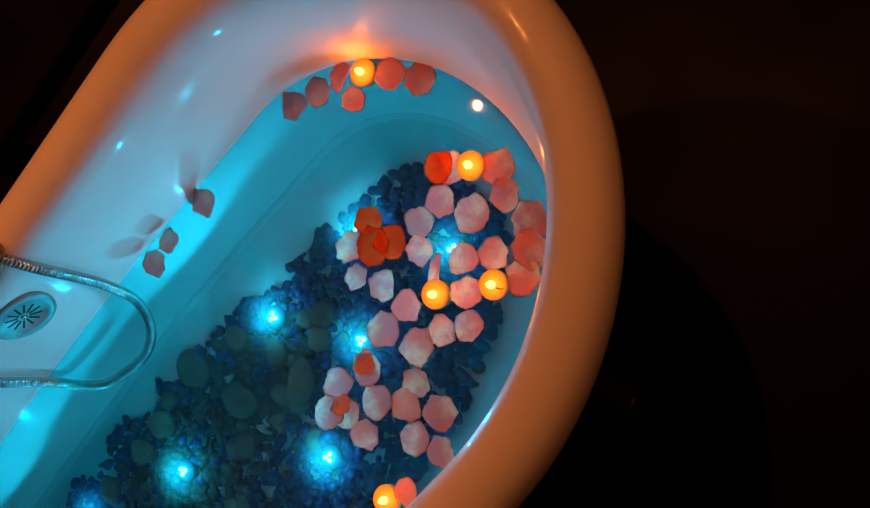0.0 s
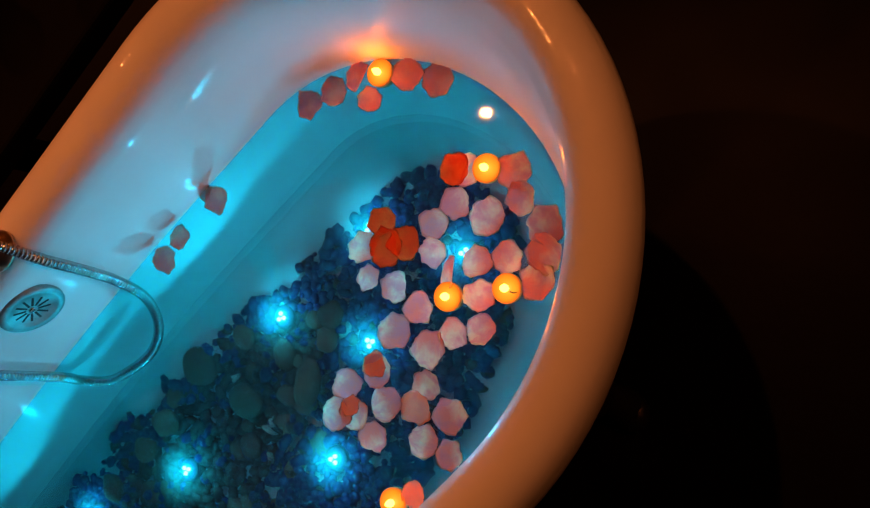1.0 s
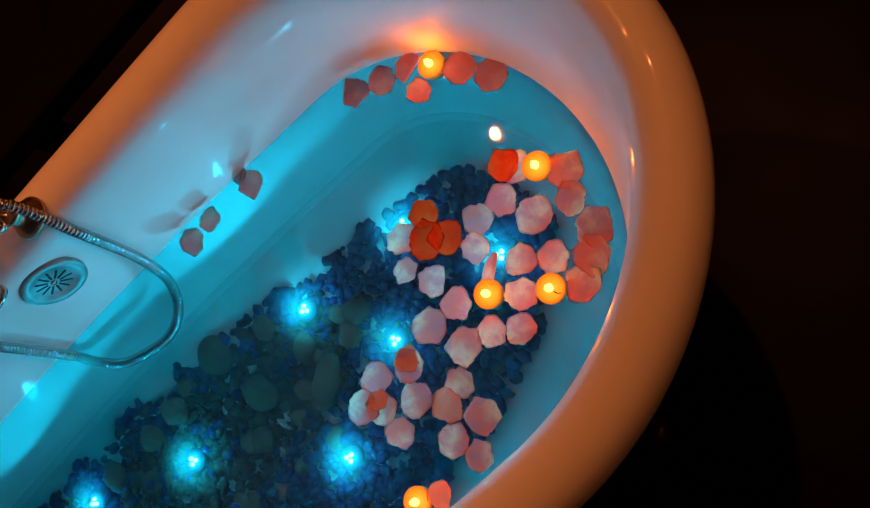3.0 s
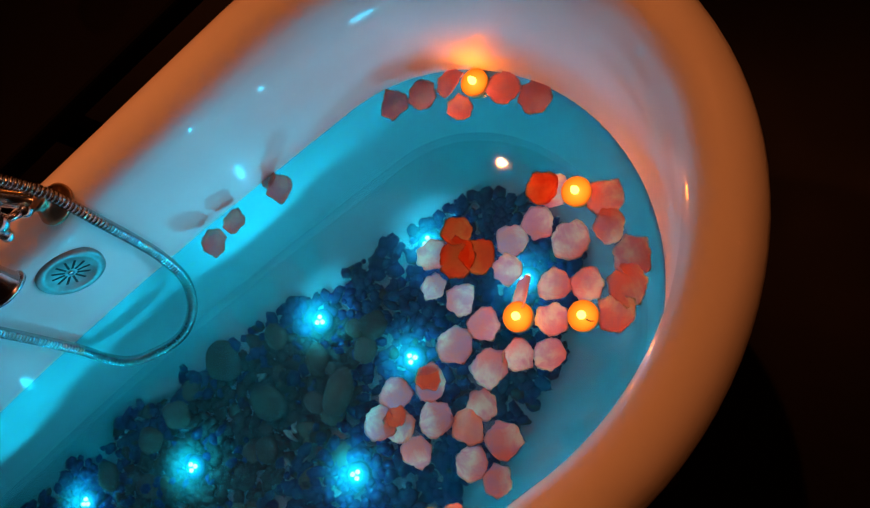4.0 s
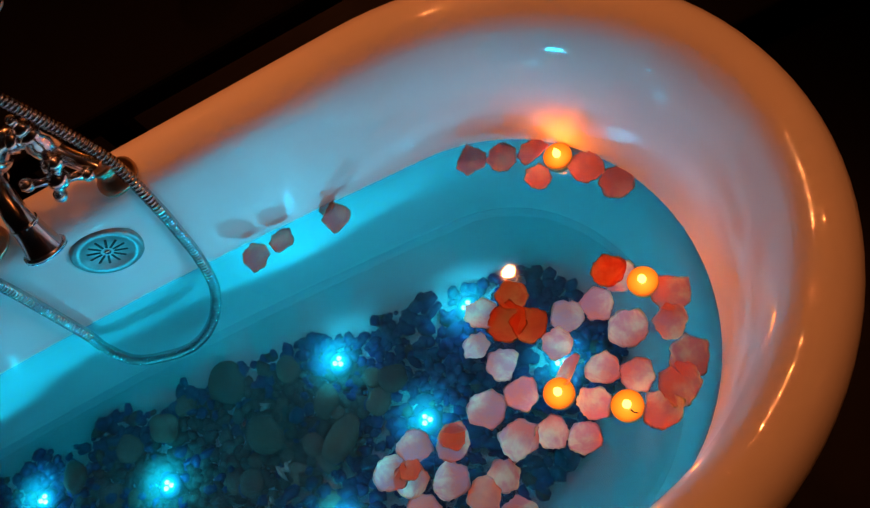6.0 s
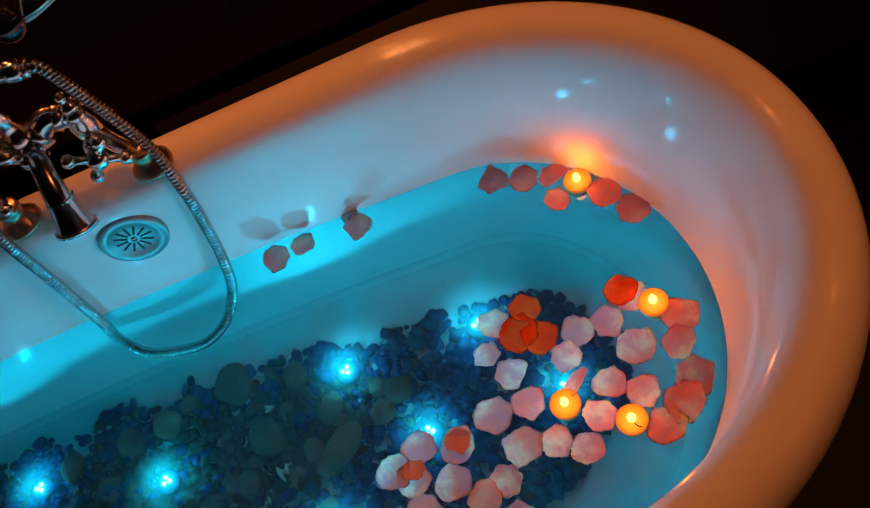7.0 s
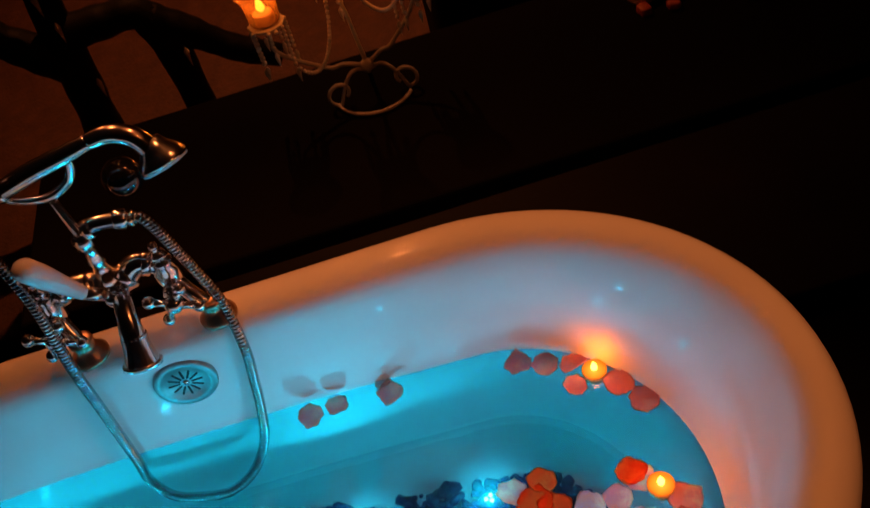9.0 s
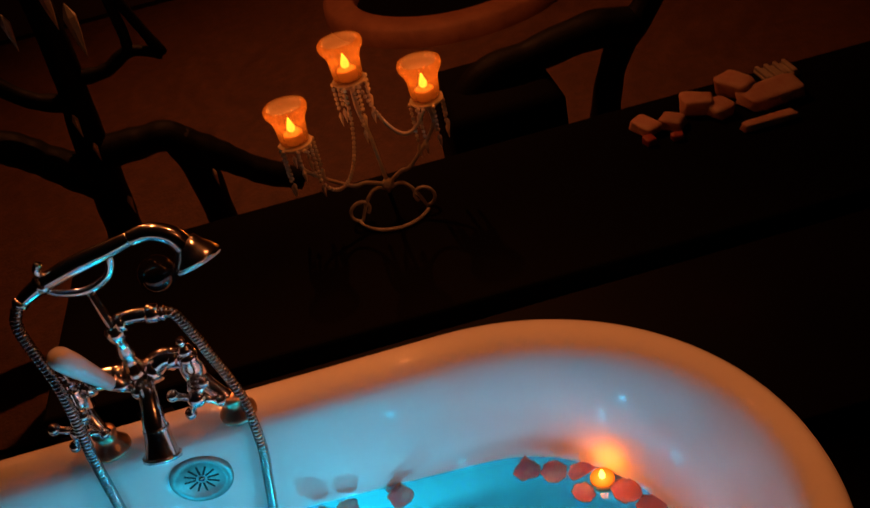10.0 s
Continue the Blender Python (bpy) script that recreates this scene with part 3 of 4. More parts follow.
BIG = ((-0.169, -0.369, 0.0288, 0.85), (-0.171, -0.438, 0.0175, 0.9), (-0.078, -0.337, 0.030, 0.72), (-0.038, -0.280, 0.0155, 0.9), (-0.025, -0.240, 0.031, 0.6), (-0.082, -0.245, 0.0215, 0.75),
       (-0.071, -0.151, 0.0198, 0.9), (-0.085, -0.177, 0.0149, 0.8), (-0.051, -0.180, 0.0178, 0.8), (-0.025, -0.374, 0.0196, 0.8), (-0.054, -0.362, 0.0105, 0.9), (-0.149, -0.283, 0.0196, 0.8),
       (-0.150, -0.534, 0.0198, 0.9), (-0.154, -0.476, 0.0228, 0.8), (-0.148, -0.623, 0.0242, 0.7), (-0.063, -0.237, 0.0109, 0.8), (-0.039, -0.319, 0.0112, 0.9))
rng = random.Random(9)
for x, y, r, q in BIG:
    pebble(x, y, 1.06 * r, q, rng.uniform(-60, 60), rng, 0.289)
for i in range(34):
    pebble(rng.uniform(-0.12, 0.06), rng.uniform(-0.62, -0.26), rng.uniform(0.011, 0.02), rng.uniform(0.65, 0.95), rng.uniform(0, 180), rng, 0.279)

# shells among the pebbles
for x, y, r, turn in ((-0.015, -0.328, 0.013, 30), (-0.105, -0.322, 0.008, 120), (0.012, -0.345, 0.007, 200)):
    rings = []
    for j in range(15):
        q = j / 14
        a = q * 4.2 * math.pi
        k = r * (1 - q) ** 1.1 + 0.0004
        rings.append([(0.45 * k * math.cos(a) + k * 0.62 * math.cos(2 * math.pi * i / 12), 1.8 * r * q + 0.12 * k * math.sin(a), 0.45 * k * math.sin(a) + k * 0.62 * math.sin(2 * math.pi * i / 12)) for i in range(12)])
    ob = part("sea_shell", loft(rings), M_SHELL)
    ob.matrix_basis = pose(x, y, 0.312, 0, 0, turn)
    tagged(ob, "small pale spiral sea shell among the pebbles", "shell", "shells on the bath floor")

# blue glass chips and dark gravel that cover the bath floor
EDGE = ((0.125, -0.03, 0.03), (0.09, -0.11, 0.07), (0.0, -0.148, 0.128), (-0.1, -0.152, 0.165), (-0.2, -0.165, 0.18), (-0.38, -0.195, 0.187), (-0.9, -0.195, 0.187))


def edge_at(y):
    for (y0, l0, r0), (y1, l1, r1) in zip(EDGE, EDGE[1:]):
        if y1 <= y <= y0:
            s = (y0 - y) / (y0 - y1)
            return l0 + (l1 - l0) * s, r0 + (r1 - r0) * s
    return None


def floor_height(x):
    a = abs(x)
    return 0.279 if a < 0.15 else 0.279 + (a - 0.15) * 0.25 + max(0, a - 0.18) * 0.6


def rubble(name, mat, count, sizes, keep, rng, layers, flat):
    """Many small broken pieces in one mesh."""
    ico = bmesh.new()
    bmesh.ops.create_icosphere(ico, subdivisions=1, radius=1.0)
    base = [v.co.copy() for v in ico.verts]
    tris = [[v.index for v in f.verts] for f in ico.faces]
    ico.free()
    verts, faces = [], []
    made = 0
    while made < count:
        y = rng.uniform(-0.9, 0.125)
        lim = edge_at(y)
        x = rng.uniform(-0.22, 0.21)
        wob = 0.018 * noise.noise(Vector((x * 20, y * 20, 3.0)))
        if lim is None or not lim[0] + wob < x < lim[1] + wob or rng.random() > keep(x, y):
            continue
        r = rng.uniform(*sizes)
        m = Euler((rng.uniform(-0.6, 0.6), rng.uniform(-0.6, 0.6), rng.uniform(0, 6.3))).to_matrix()
        c = Vector((x, y, floor_height(x) + r * flat * 0.7 + rng.uniform(0, layers)))
        k0 = len(verts)
        sx, sy = rng.uniform(0.75, 1.3), rng.uniform(0.6, 1.0)
        for v in base:
            k = rng.uniform(0.82, 1.12)
            verts.append(c + m @ Vector((v.x * sx * r * k, v.y * sy * r * k, v.z * flat * r * k)))
        faces += [[k0 + i for i in t] for t in tris]
        made += 1
    me = bpy.data.meshes.new(name)
    me.from_pydata(verts, [], faces)
    me.materials.append(mat)
    me.shade_smooth()
    return new(name, me)


def in_stones(x, y):
    return max(0.0, 1 - ((x + 0.07) / 0.11) ** 2 - ((y + 0.42) / 0.26) ** 2)


chips = rubble("glass_chips", M_GLASSBLUE, 3900, (0.005, 0.0125), lambda x, y: 1 - 0.82 * min(1, 2.2 * in_stones(x, y)), random.Random(21), 0.010, 0.62)
tagged(chips, "broken deep blue glass chips covering the bath floor", "glass chips", kind="stuff")
gravel = rubble("dark_gravel", M_GRAVEL, 900, (0.007, 0.014), lambda x, y: 0.06 + min(1, 2.5 * in_stones(x, y)), random.Random(22), 0.006, 0.6)
tagged(gravel, "dark wet gravel between the pebbles", "gravel", kind="stuff")

# ---- bath tap ----
TY = -0.372
tap = thing("bath_mixer_tap", (-0.30, TY, 0.628), "chrome Victorian two-handle bath mixer tap on the tub rim", "tap")


def tap_part(name, bm, mat=M_CHROME, parent=None, label=""):
    return part(name, bm, mat, parent or tap, label)


def tap_at(p):
    return Vector((p[0] + 0.30, p[1] - TY, p[2] - 0.628))


def rel(points):
    return [tap_at(p) for p in points]


LEG = ((-0.287, -0.281), (-0.287, -0.449))
for (x, y), yb in zip(LEG, (-0.318, -0.468)):
    fl = lathe([(0.0245, 0.0), (0.0245, 0.004), (0.0205, 0.008), (0.0175, 0.014), (0.0135, 0.018), (0.0135, 0.026), (0.0155, 0.028), (0.0155, 0.032), (0.0125, 0.034)], 28)
    bmesh.ops.translate(fl, verts=fl.verts, vec=tap_at((x, y, 0.6275)))
    tap_part("flange", fl, M_BRONZE, label="bronze-toned flange on the rim")
    tap_part("riser_leg", tube(spline(rel([(x, y, 0.640), (x - 0.004, y + (yb - y) * 0.25, 0.658), (-0.305, yb + (y - yb) * 0.25, 0.680), (-0.315, yb, 0.695)])), lambda s: 0.0125 - 0.002 * math.sin(math.pi * s), 16))
    vb = lathe([(0.011, -0.022), (0.0165, -0.016), (0.018, -0.004), (0.018, 0.008), (0.014, 0.016), (0.0155, 0.020), (0.010, 0.026), (0.004, 0.028)], 24)
    bmesh.ops.translate(vb, verts=vb.verts, vec=tap_at((-0.315, yb, 0.700)))
    tap_part("valve_body", vb)
    # cross handle that faces the bather
    stem = tube(rel([(-0.312, yb, 0.694), (-0.280, yb, 0.684)]), 0.0075, 14)
    spindle = tap_part("spindle", stem)
    cx = (-0.274, yb, 0.682)
    hub = ball(0.0125, tap_at(cx), u=16, v=10)
    handle = tap_part("cross_handle", hub)
    for k in range(4):
        a = math.radians(45 + 90 * k + 12)
        d = Vector((0.12 * math.sin(a), math.cos(a), math.sin(a)))
        arm = tube([tap_at(cx) + d * 0.008, tap_at(cx) + d * 0.016, tap_at(cx) + d * 0.026], lambda s: 0.0056 - 0.001 * math.sin(math.pi * s), 10)
        ball(0.0082, tap_at(cx) + d * 0.030, arm)
        tap_part("handle_arm", arm, parent=handle)
tap_part("bridge", tube(spline(rel([(-0.315, -0.468, 0.702), (-0.315, -0.435, 0.720), (-0.312, -0.395, 0.716), (-0.312, -0.372, 0.712), (-0.315, -0.345, 0.726), (-0.315, -0.318, 0.708)])), lambda s: 0.0105 + 0.006 * math.sin(math.pi * s), 16))
centre = lathe([(0.010, -0.030), (0.016, -0.024), (0.019, -0.008), (0.017, 0.006), (0.0185, 0.012), (0.012, 0.020), (0.009, 0.034), (0.012, 0.040), (0.009, 0.048), (0.0085, 0.062), (0.0125, 0.066), (0.0125, 0.078), (0.008, 0.084)], 24)
bmesh.ops.translate(centre, verts=centre.verts, vec=tap_at((-0.313, -0.384, 0.712)))
tap_part("central_column", centre)
tap_part("spout", tube(spline(rel([(-0.312, -0.378, 0.706), (-0.285, -0.374, 0.702), (-0.262, -0.374, 0.682), (-0.248, -0.376, 0.655), (-0.240, -0.378, 0.637)])), lambda s: 0.0115 + 0.0105 * s * s, 20))
lip = tube(rel([(-0.2405, -0.378, 0.6375), (-0.2380, -0.3785, 0.633)]), 0.0245, 20)
tap_part("spout_lip", lip)
front = ball(0.011, tap_at((-0.290, -0.384, 0.706)), scale=(1, 1, 1))
tap_part("diverter_boss", front)
tap_part("lever_collar", tube(rel([(-0.296, -0.390, 0.710), (-0.289, -0.410, 0.729)]), 0.0085, 14))
lever_a, lever_b = tap_at((-0.289, -0.410, 0.729)), tap_at((-0.2645, -0.4440, 0.817))
steps = [0.04 * i for i in range(21)] + [0.84, 0.87, 0.90, 0.93, 0.955, 0.975, 0.99, 1.0]
lever = tube([lever_a.lerp(lever_b, q) for q in steps], lambda s: (lambda q: 0.0085 + 0.006 * min(1, q * 1.6) if q < 0.84 else 0.0145 * math.sqrt(max(0.002, 1 - ((q - 0.84) / 0.16) ** 2)))(steps[round(s * (len(steps) - 1))]), 24)
tap_part("lever", lever, M_PORCELAIN, label="white porcelain diverter lever")
# collars, nuts and finials of the tap
for p, d, r, w in (((-0.315, -0.446, 0.716), (0, 1, 0.35), 0.0155, 0.006), ((-0.315, -0.336, 0.722), (0, 1, -0.5), 0.0155, 0.006), ((-0.312, -0.405, 0.717), (0, 1, -0.1), 0.0185, 0.007),
                   ((-0.312, -0.362, 0.716), (0, 1, 0.3), 0.0185, 0.007), ((-0.300, -0.381, 0.703), (1, 0, -0.2), 0.017, 0.006), ((-0.255, -0.3750, 0.668), (0.5, 0, -1), 0.0165, 0.003),
                   ((-0.315, -0.372, 0.797), (0, 1, 0.2), 0.0125, 0.005), ((-0.318, -0.335, 0.795), (0, 1, -0.3), 0.0125, 0.008), ((-0.291, -0.318, 0.688), (1, 0, -0.3), 0.0115, 0.006), ((-0.291, -0.468, 0.688), (1, 0, -0.3), 0.0115, 0.006)):
    v = Vector(d).normalized() * w
    tap_part("collar", tube([tap_at(p) - v, tap_at(p) - v * 0.8, tap_at(p) + v * 0.8, tap_at(p) + v], lambda s, r=r: r if 0.2 < s < 0.8 else r * 0.86, 8 if w > 0.005 else 18))
for y in (-0.318, -0.468):
    fin = lathe([(0.006, 0.0), (0.011, 0.004), (0.012, 0.009), (0.008, 0.014), (0.0045, 0.017), (0.007, 0.021), (0.005, 0.026), (0.001, 0.028)], 20)
    bmesh.ops.translate(fin, verts=fin.verts, vec=tap_at((-0.315, y, 0.722)))
    tap_part("finial", fin)
# cradle
tap_part("outlet_elbow", tube(spline(rel([(-0.315, -0.384, 0.785), (-0.318, -0.370, 0.798), (-0.318, -0.345, 0.797), (-0.318, -0.326, 0.792)])), 0.0095, 16))
tap_part("cradle_post", tube(spline(rel([(-0.316, -0.384, 0.79), (-0.320, -0.388, 0.815), (-0.326, -0.392, 0.842)])), lambda s: 0.007 - 0.002 * s, 12))
fork = tube(spline(rel([(-0.326, -0.442, 0.866), (-0.328, -0.425, 0.852), (-0.328, -0.395, 0.846), (-0.328, -0.368, 0.856), (-0.328, -0.356, 0.872), (-0.327, -0.352, 0.886)])), lambda s: 0.0075 - 0.0025 * abs(2 * s - 1), 14, flat=0.75)
tap_part("cradle_fork", fork)
tap_part("dark_knob", ball(0.024, tap_at((-0.352, -0.318, 0.826)), u=24, v=16), M_BALL, label="dark rounded back plate")

# ---- shower handset and its hose ----
handset = thing("shower_handset", (-0.327, -0.366, 0.876), "chrome telephone-style shower handset resting in the tap cradle", "shower handset")


def hs(points):
    return [(x + 0.327, y + 0.36, z - 0.885) for x, y, z in points]


part("grip", tube(spline(hs([(-0.322, -0.462, 0.868), (-0.326, -0.435, 0.880), (-0.328, -0.39, 0.893), (-0.328, -0.345, 0.902), (-0.328, -0.315, 0.909)])), lambda s: 0.0085 + 0.003 * math.sin(math.pi * s), 16), M_CHROME, handset)
part("neck", tube(spline(hs([(-0.328, -0.317, 0.9085), (-0.328, -0.292, 0.910), (-0.327, -0.270, 0.898), (-0.324, -0.258, 0.876)])), lambda s: 0.0095 + 0.004 * s, 16), M_CHROME, handset)
rose = lathe([(0.013, 0.022), (0.018, 0.012), (0.026, 0.003), (0.030, -0.004), (0.0305, -0.008)], 32)
head = part("rose", rose, M_CHROME, handset)
head.matrix_basis = pose(0.005, 0.107, -0.018, 14, -22, 0)
part("face", lathe([(0.0300, -0.008), (0.0285, -0.011), (0.012, -0.0125), (0.002, -0.0128)], 32), M_PORCELAIN, head, "pale perforated spray face")
part("grip_collar", tube(hs([(-0.326, -0.435, 0.880), (-0.3265, -0.428, 0.8825)]), 0.0125, 16), M_CHROME, handset)
part("hanging_hook", tube(spline(hs([(-0.328, -0.428, 0.888), (-0.328, -0.430, 0.900), (-0.328, -0.424, 0.908)])), 0.005, 10), M_CHROME, handset)

HOSE = [(-0.322, -0.467, 0.859), (-0.316, -0.477, 0.850), (-0.306, -0.481, 0.826), (-0.275, -0.462, 0.746), (-0.256, -0.463, 0.650), (-0.254, -0.467, 0.558), (-0.247, -0.470, 0.447), (-0.238, -0.469, 0.412),
        (-0.215, -0.445, 0.394), (-0.203, -0.411, 0.387), (-0.199, -0.365, 0.381), (-0.215, -0.328, 0.387), (-0.238, -0.300, 0.417), (-0.252, -0.285, 0.470), (-0.256, -0.274, 0.529), (-0.257, -0.264, 0.590),
        (-0.282, -0.268, 0.655), (-0.302, -0.285, 0.708), (-0.314, -0.308, 0.784), (-0.318, -0.326, 0.792)]
hose = thing("shower_hose", (-0.25, -0.38, 0.44), "ribbed metal shower hose looped down into the bath water", "hose")
dense = [p - Vector((-0.25, -0.38, 0.44)) for p in spline(HOSE, 44)]
walked, along = [0.0], 0.0
for a, b in zip(dense, dense[1:]):
    along += (b - a).length
    walked.append(along)
n_samples = int(along / 0.00047)
even, k = [], 0
for i in range(n_samples + 1):
    d = along * i / n_samples
    while k < len(walked) - 2 and walked[k + 1] < d:
        k += 1
    f = (d - walked[k]) / max(1e-9, walked[k + 1] - walked[k])
    even.append(dense[k].lerp(dense[k + 1], f))
part("ribbed_sleeve", tube(even, lambda s: 0.0073 - 0.0012 * math.cos(math.pi * s * along / 0.0050) ** 8, 10), M_STEEL, hose)
for i in (0, -1):
    j = 14 if i == 0 else -15
    part("coupling_nut", tube([even[i], even[j]], 0.0098, 12), M_CHROME, hose)

# ---- black table beside the bath ----
table = thing("side_table", (-0.67, 0.3, 0.0), "long low black lacquered table beside the bath", "table")
part("tabletop", box(-0.215, -0.9, 0.525, 0.215, 0.95, 0.56, 0.006), M_BLACK, table, smooth=False)
for sx in (-0.17, 0.17):
    for sy in (-0.82, 0.87):
        part("leg", box(sx - 0.025, sy - 0.025, 0.0, sx + 0.025, sy + 0.025, 0.526, 0.004), M_BLACK, table, smooth=False)

# ---- candelabra ----
cand = thing("candelabra", (-0.75, -0.01, 0.56), "white wire three-arm candelabra with lit glass cups and crystal strings", "candelabra")


def cd(p):
    return Vector((p[0] + 0.75, p[1] + 0.01, p[2] - 0.56))


HUB = (-0.755, -0.006, 0.615)
CUPS = ((-0.76, -0.136, 0.737), (-0.775, -0.023, 0.814), (-0.76, 0.092, 0.752))
part("hub", ball(0.011, cd(HUB)), M_WHITEMETAL, cand)
for turn in (-80, 74, 180):
    a = math.radians(turn)
    pts = []
    for i in range(34):
        q = i / 33
        rad = 0.062 * (1 - 0.1 * q)
        if q < 0.6:
            u = q / 0.6
            pts.append(cd(HUB) + Vector((rad * u * math.cos(a), rad * u * math.sin(a), -0.012 - 0.038 * u * u + 0.018 * math.sin(math.pi * u))))
        else:
            u = (q - 0.6) / 0.4
            ang = -1.6 + u * 5.6
            rr = 0.022 * (1 - 0.4 * u)
            c = Vector(cd(HUB)) + Vector((rad * math.cos(a), rad * math.sin(a), -0.032))
            pts.append(c + Vector((rr * math.cos(ang) * math.cos(a), rr * math.cos(ang) * math.sin(a), rr * math.sin(ang))))
    part("scroll_foot", tube(pts, 0.0032, 8), M_WHITEMETAL, cand)
ringp = [cd(HUB) + Vector((0.066 * math.cos(math.radians(-75 + 135 * i / 40)), 0.066 * math.sin(math.radians(-75 + 135 * i / 40)), -0.0505)) for i in range(41)]
part("base_ring", tube(ringp, 0.0032, 8), M_WHITEMETAL, cand)


def crystal_drop(top, length, parent):
    b = bmesh.new()
    z = 0.0
    while z < length - 0.016:
        ball(0.0036, (top.x, top.y, top.z - z), b, 8, 6)
        z += 0.0085
    d = lathe([(0.0008, 0.0), (0.0045, -0.006), (0.0032, -0.014), (0.0005, -0.026)], 6)
    me = bpy.data.meshes.new("tmp")
    d.to_mesh(me)
    d.free()
    me.transform(Matrix.Translation((top.x, top.y, top.z - z)))
    b.from_mesh(me)
    bpy.data.meshes.remove(me)
    return part("crystal_drop", b, M_CRYSTAL, parent, smooth=False)


for i, c in enumerate(CUPS):
    c = cd(c)
    h = cd(HUB)
    mid = h.lerp(c, 0.5) + Vector((0, 0, -0.045 if i != 1 else 0.0))
    part("arm", tube(spline([h, h.lerp(mid, 0.55) + Vector((0, 0, 0.004)), mid, Vector((c.x, c.y, c.z - 0.055)), Vector((c.x, c.y, c.z - 0.012))]), 0.0034, 10), M_WHITEMETAL, cand)
    dish = part("drip_dish", lathe([(0.006, -0.014), (0.022, -0.008), (0.029, -0.001), (0.028, 0.001), (0.01, -0.002)], 28), M_WHITEMETAL, cand, at=Matrix.Translation(c))
    prof = [(0.018, 0.0), (0.0235, 0.004), (0.024, 0.018), (0.0245, 0.036), (0.0275, 0.048), (0.0325, 0.055), (0.0345, 0.060), (0.0345, 0.066), (0.0325, 0.070)]
    cup = loft([circle(r, z, 112, 1.0, 28, 0.075 * min(1, z / 0.02)) for r, z in prof] + [circle(r - 0.0018, z, 112, 1.0, 28, 0.075 * min(1, z / 0.02)) for r, z in prof[::-1]], False, True)
    part("glass_cup", cup, M_CUP, cand, "ribbed glass cup glowing amber", at=Matrix.Translation(c))
    part("candle", lathe([(0.016, 0.003), (0.0165, 0.018), (0.014, 0.020), (0.002, 0.0195)], 20), M_WAX, cand, at=Matrix.Translation(c))
    part("flame", lathe([(0.0010, 0.020), (0.0062, 0.024), (0.0072, 0.029), (0.0048, 0.037), (0.0010, 0.046)], 12), M_FLAME, cand, "bright candle flame", at=Matrix.Translation(c))
    for k in range(7):
        a = 2 * math.pi * k / 7 + i
        crystal_drop(c + Vector((0.029 * math.cos(a), 0.029 * math.sin(a), -0.004)), 0.05 + 0.012 * ((k * 3 + i) % 4), cand)
    g = cand.matrix_basis @ (c + Vector((0, 0, 0.052)))
    lamp("candle_light", "POINT", g, 0.38, (1.0, 0.27, 0.06), 0.008)
for (a, b, sag) in ((0, 1, 0.15), (1, 2, 0.085)):
    p, q = cd(CUPS[a]) + Vector((0.03, 0.012, -0.004)), cd(CUPS[b]) + Vector((0.03, -0.012, -0.004))
    bb = bmesh.new()
    for i in range(34):
        s = i / 33
        w = s ** 0.6 if a == 0 else s
        v = p.lerp(q, 1 - (1 - s) ** 2 if a == 0 else s)
        v.z = p.z + (q.z - p.z) * s - sag * 3 * w * (1 - w)
        ball(0.0038, v, bb, 8, 6)
    part("bead_string", bb, M_CRYSTAL, cand)["kind"] = "stuff"

# ---- stones and soap on the table ----
ITEMS = ((-0.80, 0.462, 0.028, 0.6, 0.35, 20, 0), (-0.79, 0.51, 0.022, 0.8, 0.5, 50, 0), (-0.755, 0.452, 0.012, 0.8, 0.6, 10, 1), (-0.745, 0.50, 0.011, 0.8, 0.6, 80, 1),
         (-0.82, 0.57, 0.030, 0.8, 0.5, 70, 0), (-0.79, 0.60, 0.026, 0.8, 0.45, 10, 0), (-0.84, 0.655, 0.034, 0.8, 0.5, 30, 0), (-0.79, 0.70, 0.056, 0.6, 0.24, 95, 0), (-0.715, 0.66, 0.050, 0.22, 0.14, 92, 0))
rng = random.Random(31)
for x, y, r, w, h, turn, red in ITEMS:
    bm = bmesh.new()
    bmesh.ops.create_cube(bm, size=2.0)
    bmesh.ops.bevel(bm, geom=bm.edges[:], offset=0.5, segments=4, affect="EDGES", profile=0.6)
    off = Vector((rng.uniform(0, 9), rng.uniform(0, 9), rng.uniform(0, 9)))
    for v in bm.verts:
        k = 1 + 0.24 * noise.noise(v.co * 1.2 + off)
        v.co = Vector((v.co.x * r * k, v.co.y * r * w * k, max(-1.0, v.co.z * k) * r * h))
    ob = part("bath_stone", bm, M_REDSOAP if red else M_SOAP)
    ob.matrix_basis = pose(x + 0.016, y + 0.012, 0.56 + r * h, 0, 0, turn)
    tagged(ob, "small red scented stone on the black table" if red else "rough pale pink stone lying on the black table", "stone", "stones on the black table")
dish = thing("openwork_dish", (-0.855, 0.765, 0.56), "small pale openwork dish lying on the black table", "dish")
part("tray", box(-0.026, -0.034, 0.0, 0.026, 0.034, 0.006, 0.002), M_SHELL, dish, smooth=False)
for i in range(4):
    part("bar", box(-0.026, -0.032 + 0.018 * i, 0.006, 0.026, -0.024 + 0.018 * i, 0.013, 0.002), M_SHELL, dish, smooth=False)

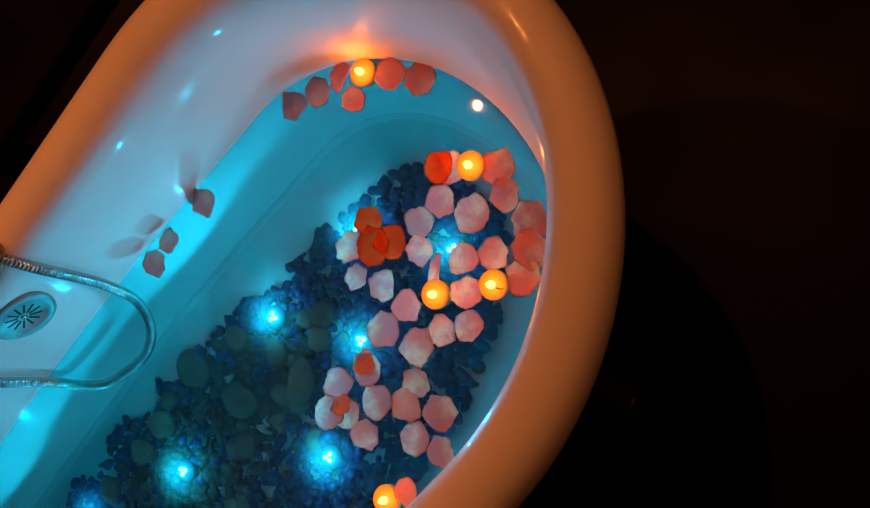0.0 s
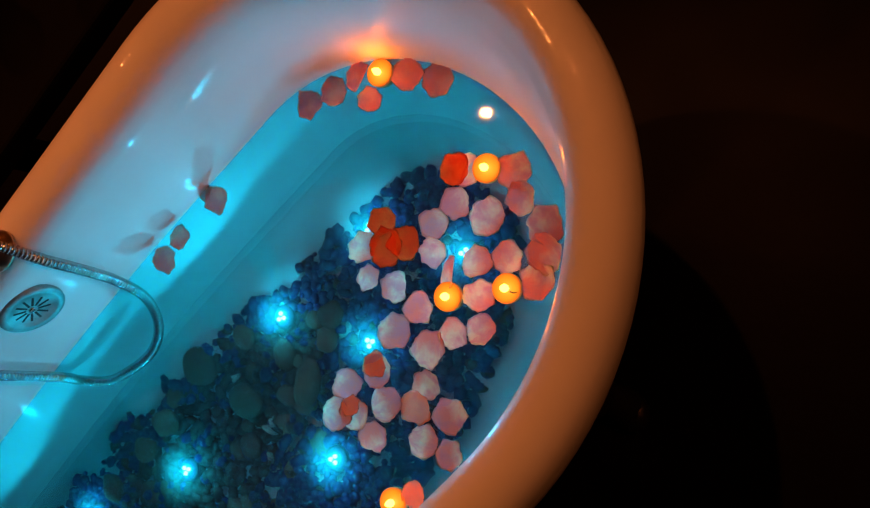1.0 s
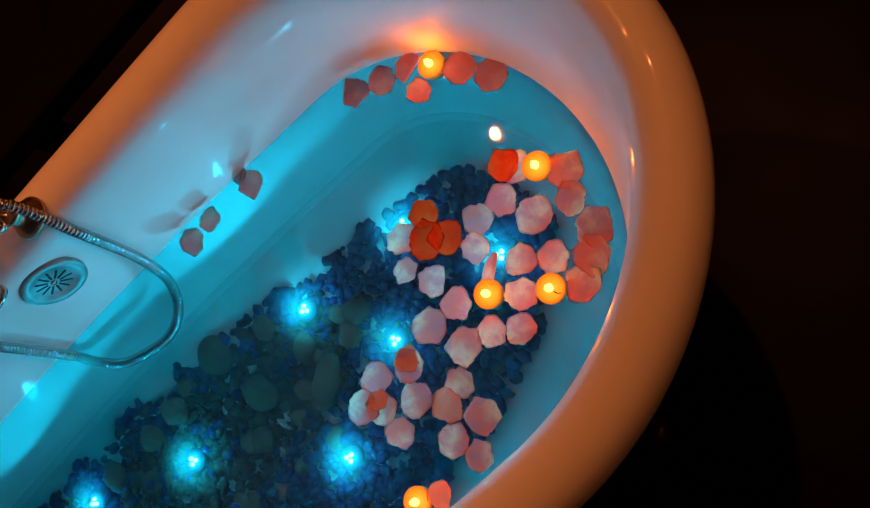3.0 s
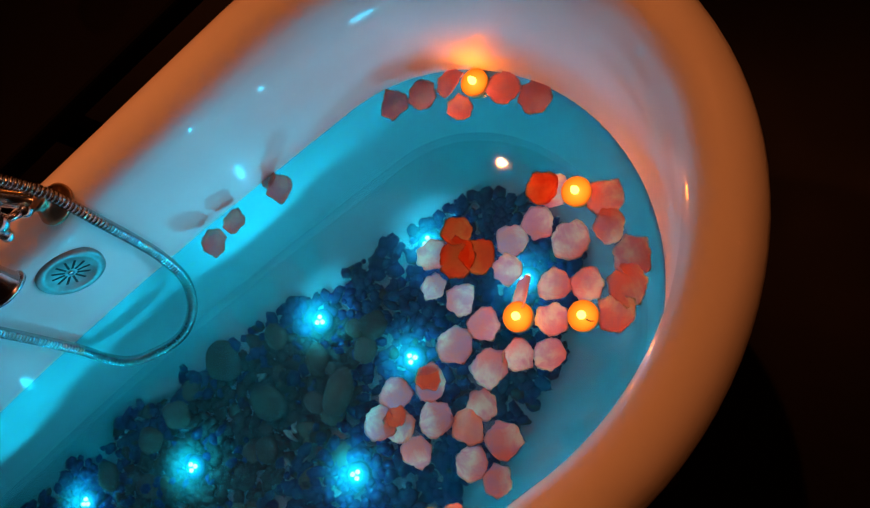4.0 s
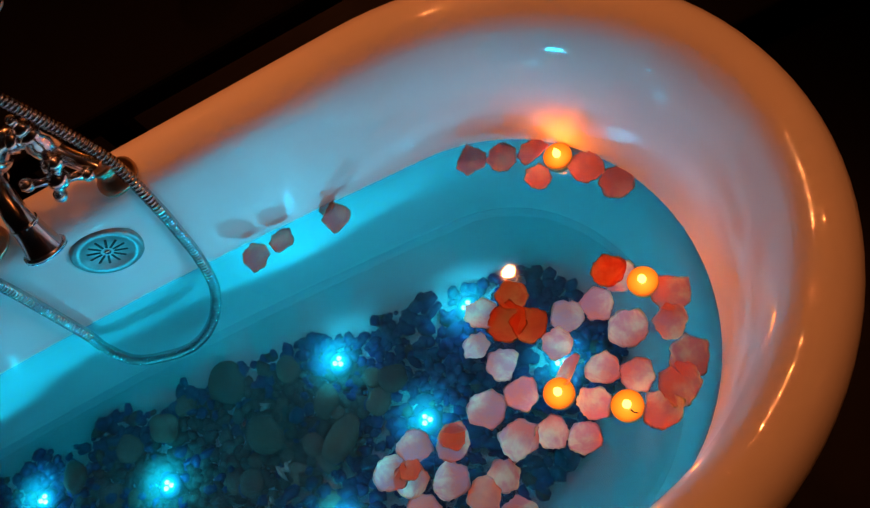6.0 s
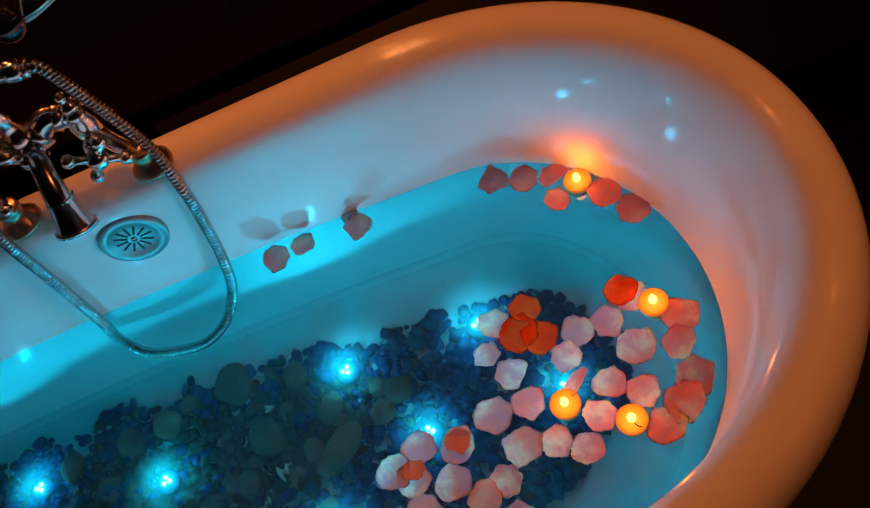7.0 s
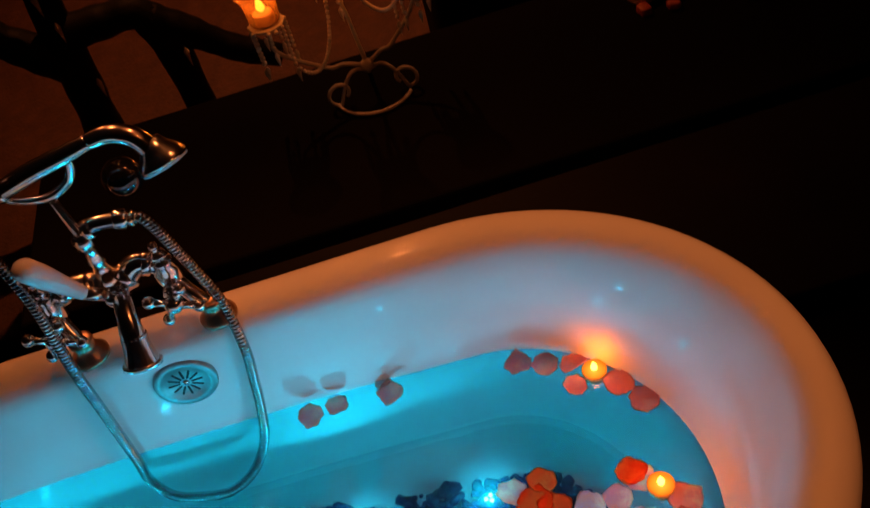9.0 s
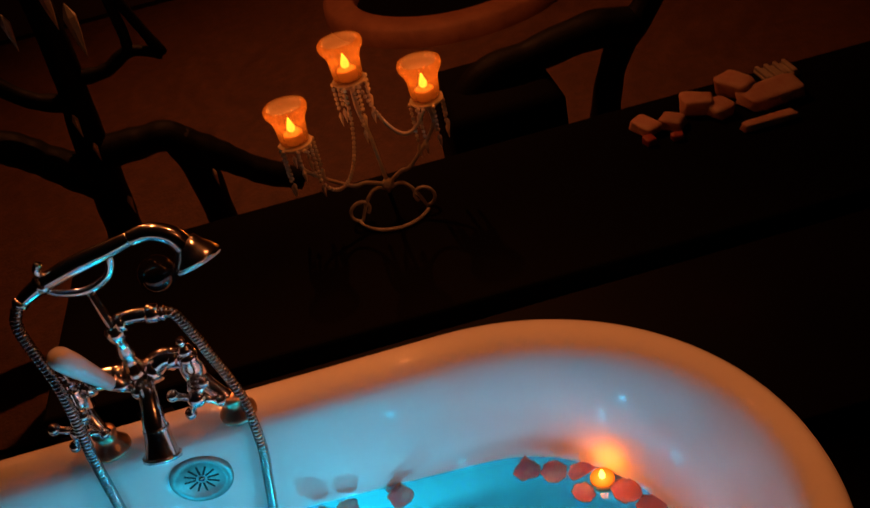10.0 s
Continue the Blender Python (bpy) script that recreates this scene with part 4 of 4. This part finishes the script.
# ---- dark things behind the table ----


def branch(name, runs, label):
    """Black silhouette of unclear make, built as a stem and its limbs."""
    ob = thing(name, (*runs[0][0][0][:2], 0), label, "branch")
    o = Vector((*runs[0][0][0][:2], 0))
    rng = random.Random(len(runs))
    for i, (pts, r0, r1) in enumerate(runs):
        ph = rng.uniform(0, 6)
        path = [Vector(p) - o for p in spline(pts, 10)]
        part("stem" if i == 0 else "limb", tube(path, lambda s: (r0 + (r1 - r0) * s) * (1 + 0.05 * math.sin(13 * s + ph) + 0.03 * math.sin(41 * s)), 12), M_IRON, ob)
    return ob


X = -1.5
left = branch("driftwood_stand", (
    (((X, -0.70, 0.012), (X, -0.684, 0.196), (X, -0.672, 0.352), (X, -0.662, 0.512), (X, -0.641, 0.698), (X, -0.633, 0.95)), 0.055, 0.03),
    (((X, -0.67, 0.38), (X, -0.764, 0.464), (X, -0.846, 0.535), (X, -1.0, 0.62)), 0.05, 0.035),
    (((X, -0.66, 0.46), (X, -0.56, 0.462), (X, -0.477, 0.455), (X, -0.44, 0.36), (X, -0.433, 0.166), (X, -0.43, 0.012)), 0.042, 0.04),
    (((X, -0.46, 0.44), (X, -0.38, 0.37), (X, -0.30, 0.30), (X, -0.2, 0.24)), 0.04, 0.03),
    (((X, -0.645, 0.66), (X, -0.56, 0.66), (X, -0.49, 0.69), (X, -0.42, 0.664)), 0.02, 0.012),
    (((X, -0.49, 0.69), (X, -0.487, 0.76), (X, -0.50, 0.9)), 0.014, 0.01),
    (((X, -0.42, 0.664), (X, -0.45, 0.75), (X, -0.50, 0.9)), 0.014, 0.01),
    (((X, -0.65, 0.60), (X, -0.75, 0.64), (X, -0.83, 0.74), (X, -0.86, 0.9)), 0.025, 0.014)), "black limbed stand with crystal drops behind the table")
for y, z, k in ((-0.567, 0.85, 1.5), (-0.60, 0.90, 1.2), (-0.70, 0.86, 1.0), (-0.79, 0.86, 0.8), (-0.655, 0.60, 0.7), (-0.64, 0.52, 0.6), (-0.62, 0.36, 0.6), (-0.40, 0.37, 0.6)):
    drop = lathe([(0.002, 0.0), (0.009 * k + 0.002, -0.02 * k), (0.007 * k, -0.05 * k), (0.001, -0.085 * k)], 6)
    bmesh.ops.translate(drop, verts=drop.verts, vec=(0.06, y + 0.70, z))
    part("crystal_drop", drop, M_CRYSTAL, left, "long faceted crystal drop", smooth=False)
branch("dark_frame", (
    (((X, 0.62, 0.012), (X, 0.632, 0.204), (X, 0.675, 0.356), (X, 0.76, 0.467), (X, 0.85, 0.62)), 0.042, 0.034),
    (((X, 0.72, 0.42), (X, 0.613, 0.435), (X, 0.45, 0.41), (X, 0.301, 0.37), (X, 0.25, 0.2), (X, 0.24, 0.012)), 0.048, 0.050)), "black limbed frame standing on the brown floor")

# round basin sunk in the floor
basin = thing("round_basin", (-3.1, 0.5, 0.012), "round terracotta basin with a broad rim on the floor", "basin")
part("rim", loft([circle(r, z, 64) for r, z in ((0.39, 0.0), (0.395, 0.06), (0.41, 0.075), (0.50, 0.075), (0.525, 0.06), (0.53, 0.0))], False, False), M_CLAY, basin)
part("earth", lathe([(0.395, 0.002), (0.38, 0.022), (0.2, 0.028), (0.01, 0.03)], 48), M_BLACK, basin, "dark filling of the basin")

# ceiling fittings; the last two belong to the added fill lamps
for x, y, watts, cone, aim in DOWNLIGHTS_AND_FILLS:
    fit_ = thing("ceiling_downlight", (x, y, 2.5), "small recessed amber ceiling lamp, switched on, of a set partly added as fill", "downlight", "downlights in the ceiling")
    part("trim_ring", loft([circle(r, z, 32) for r, z in ((0.035, -0.06), (0.036, -0.003), (0.055, -0.003), (0.055, 0.0))][::-1], False, False), M_CHROME, fit_)
    part("bulb", lathe([(0.019, -0.055), (0.021, -0.05), (0.021, -0.01), (0.014, 0.0)], 24), M_BULB, fit_, "glowing amber bulb")

# black box added to fill the dark mass behind the table
stool = thing("black_stool", (-1.5, 0.34, 0.012), "black box added to fill the dark area behind the table", "stool")
part("box_body", box(-0.16, -0.15, 0.06, 0.16, 0.15, 0.36, 0.03), M_BLACK, stool)
for sx in (-0.12, 0.12):
    for sy in (-0.11, 0.11):
        part("leg", lathe([(0.014, 0.0), (0.018, 0.05), (0.02, 0.065)], 12), M_BLACK, stool, at=pose(sx, sy, 0))
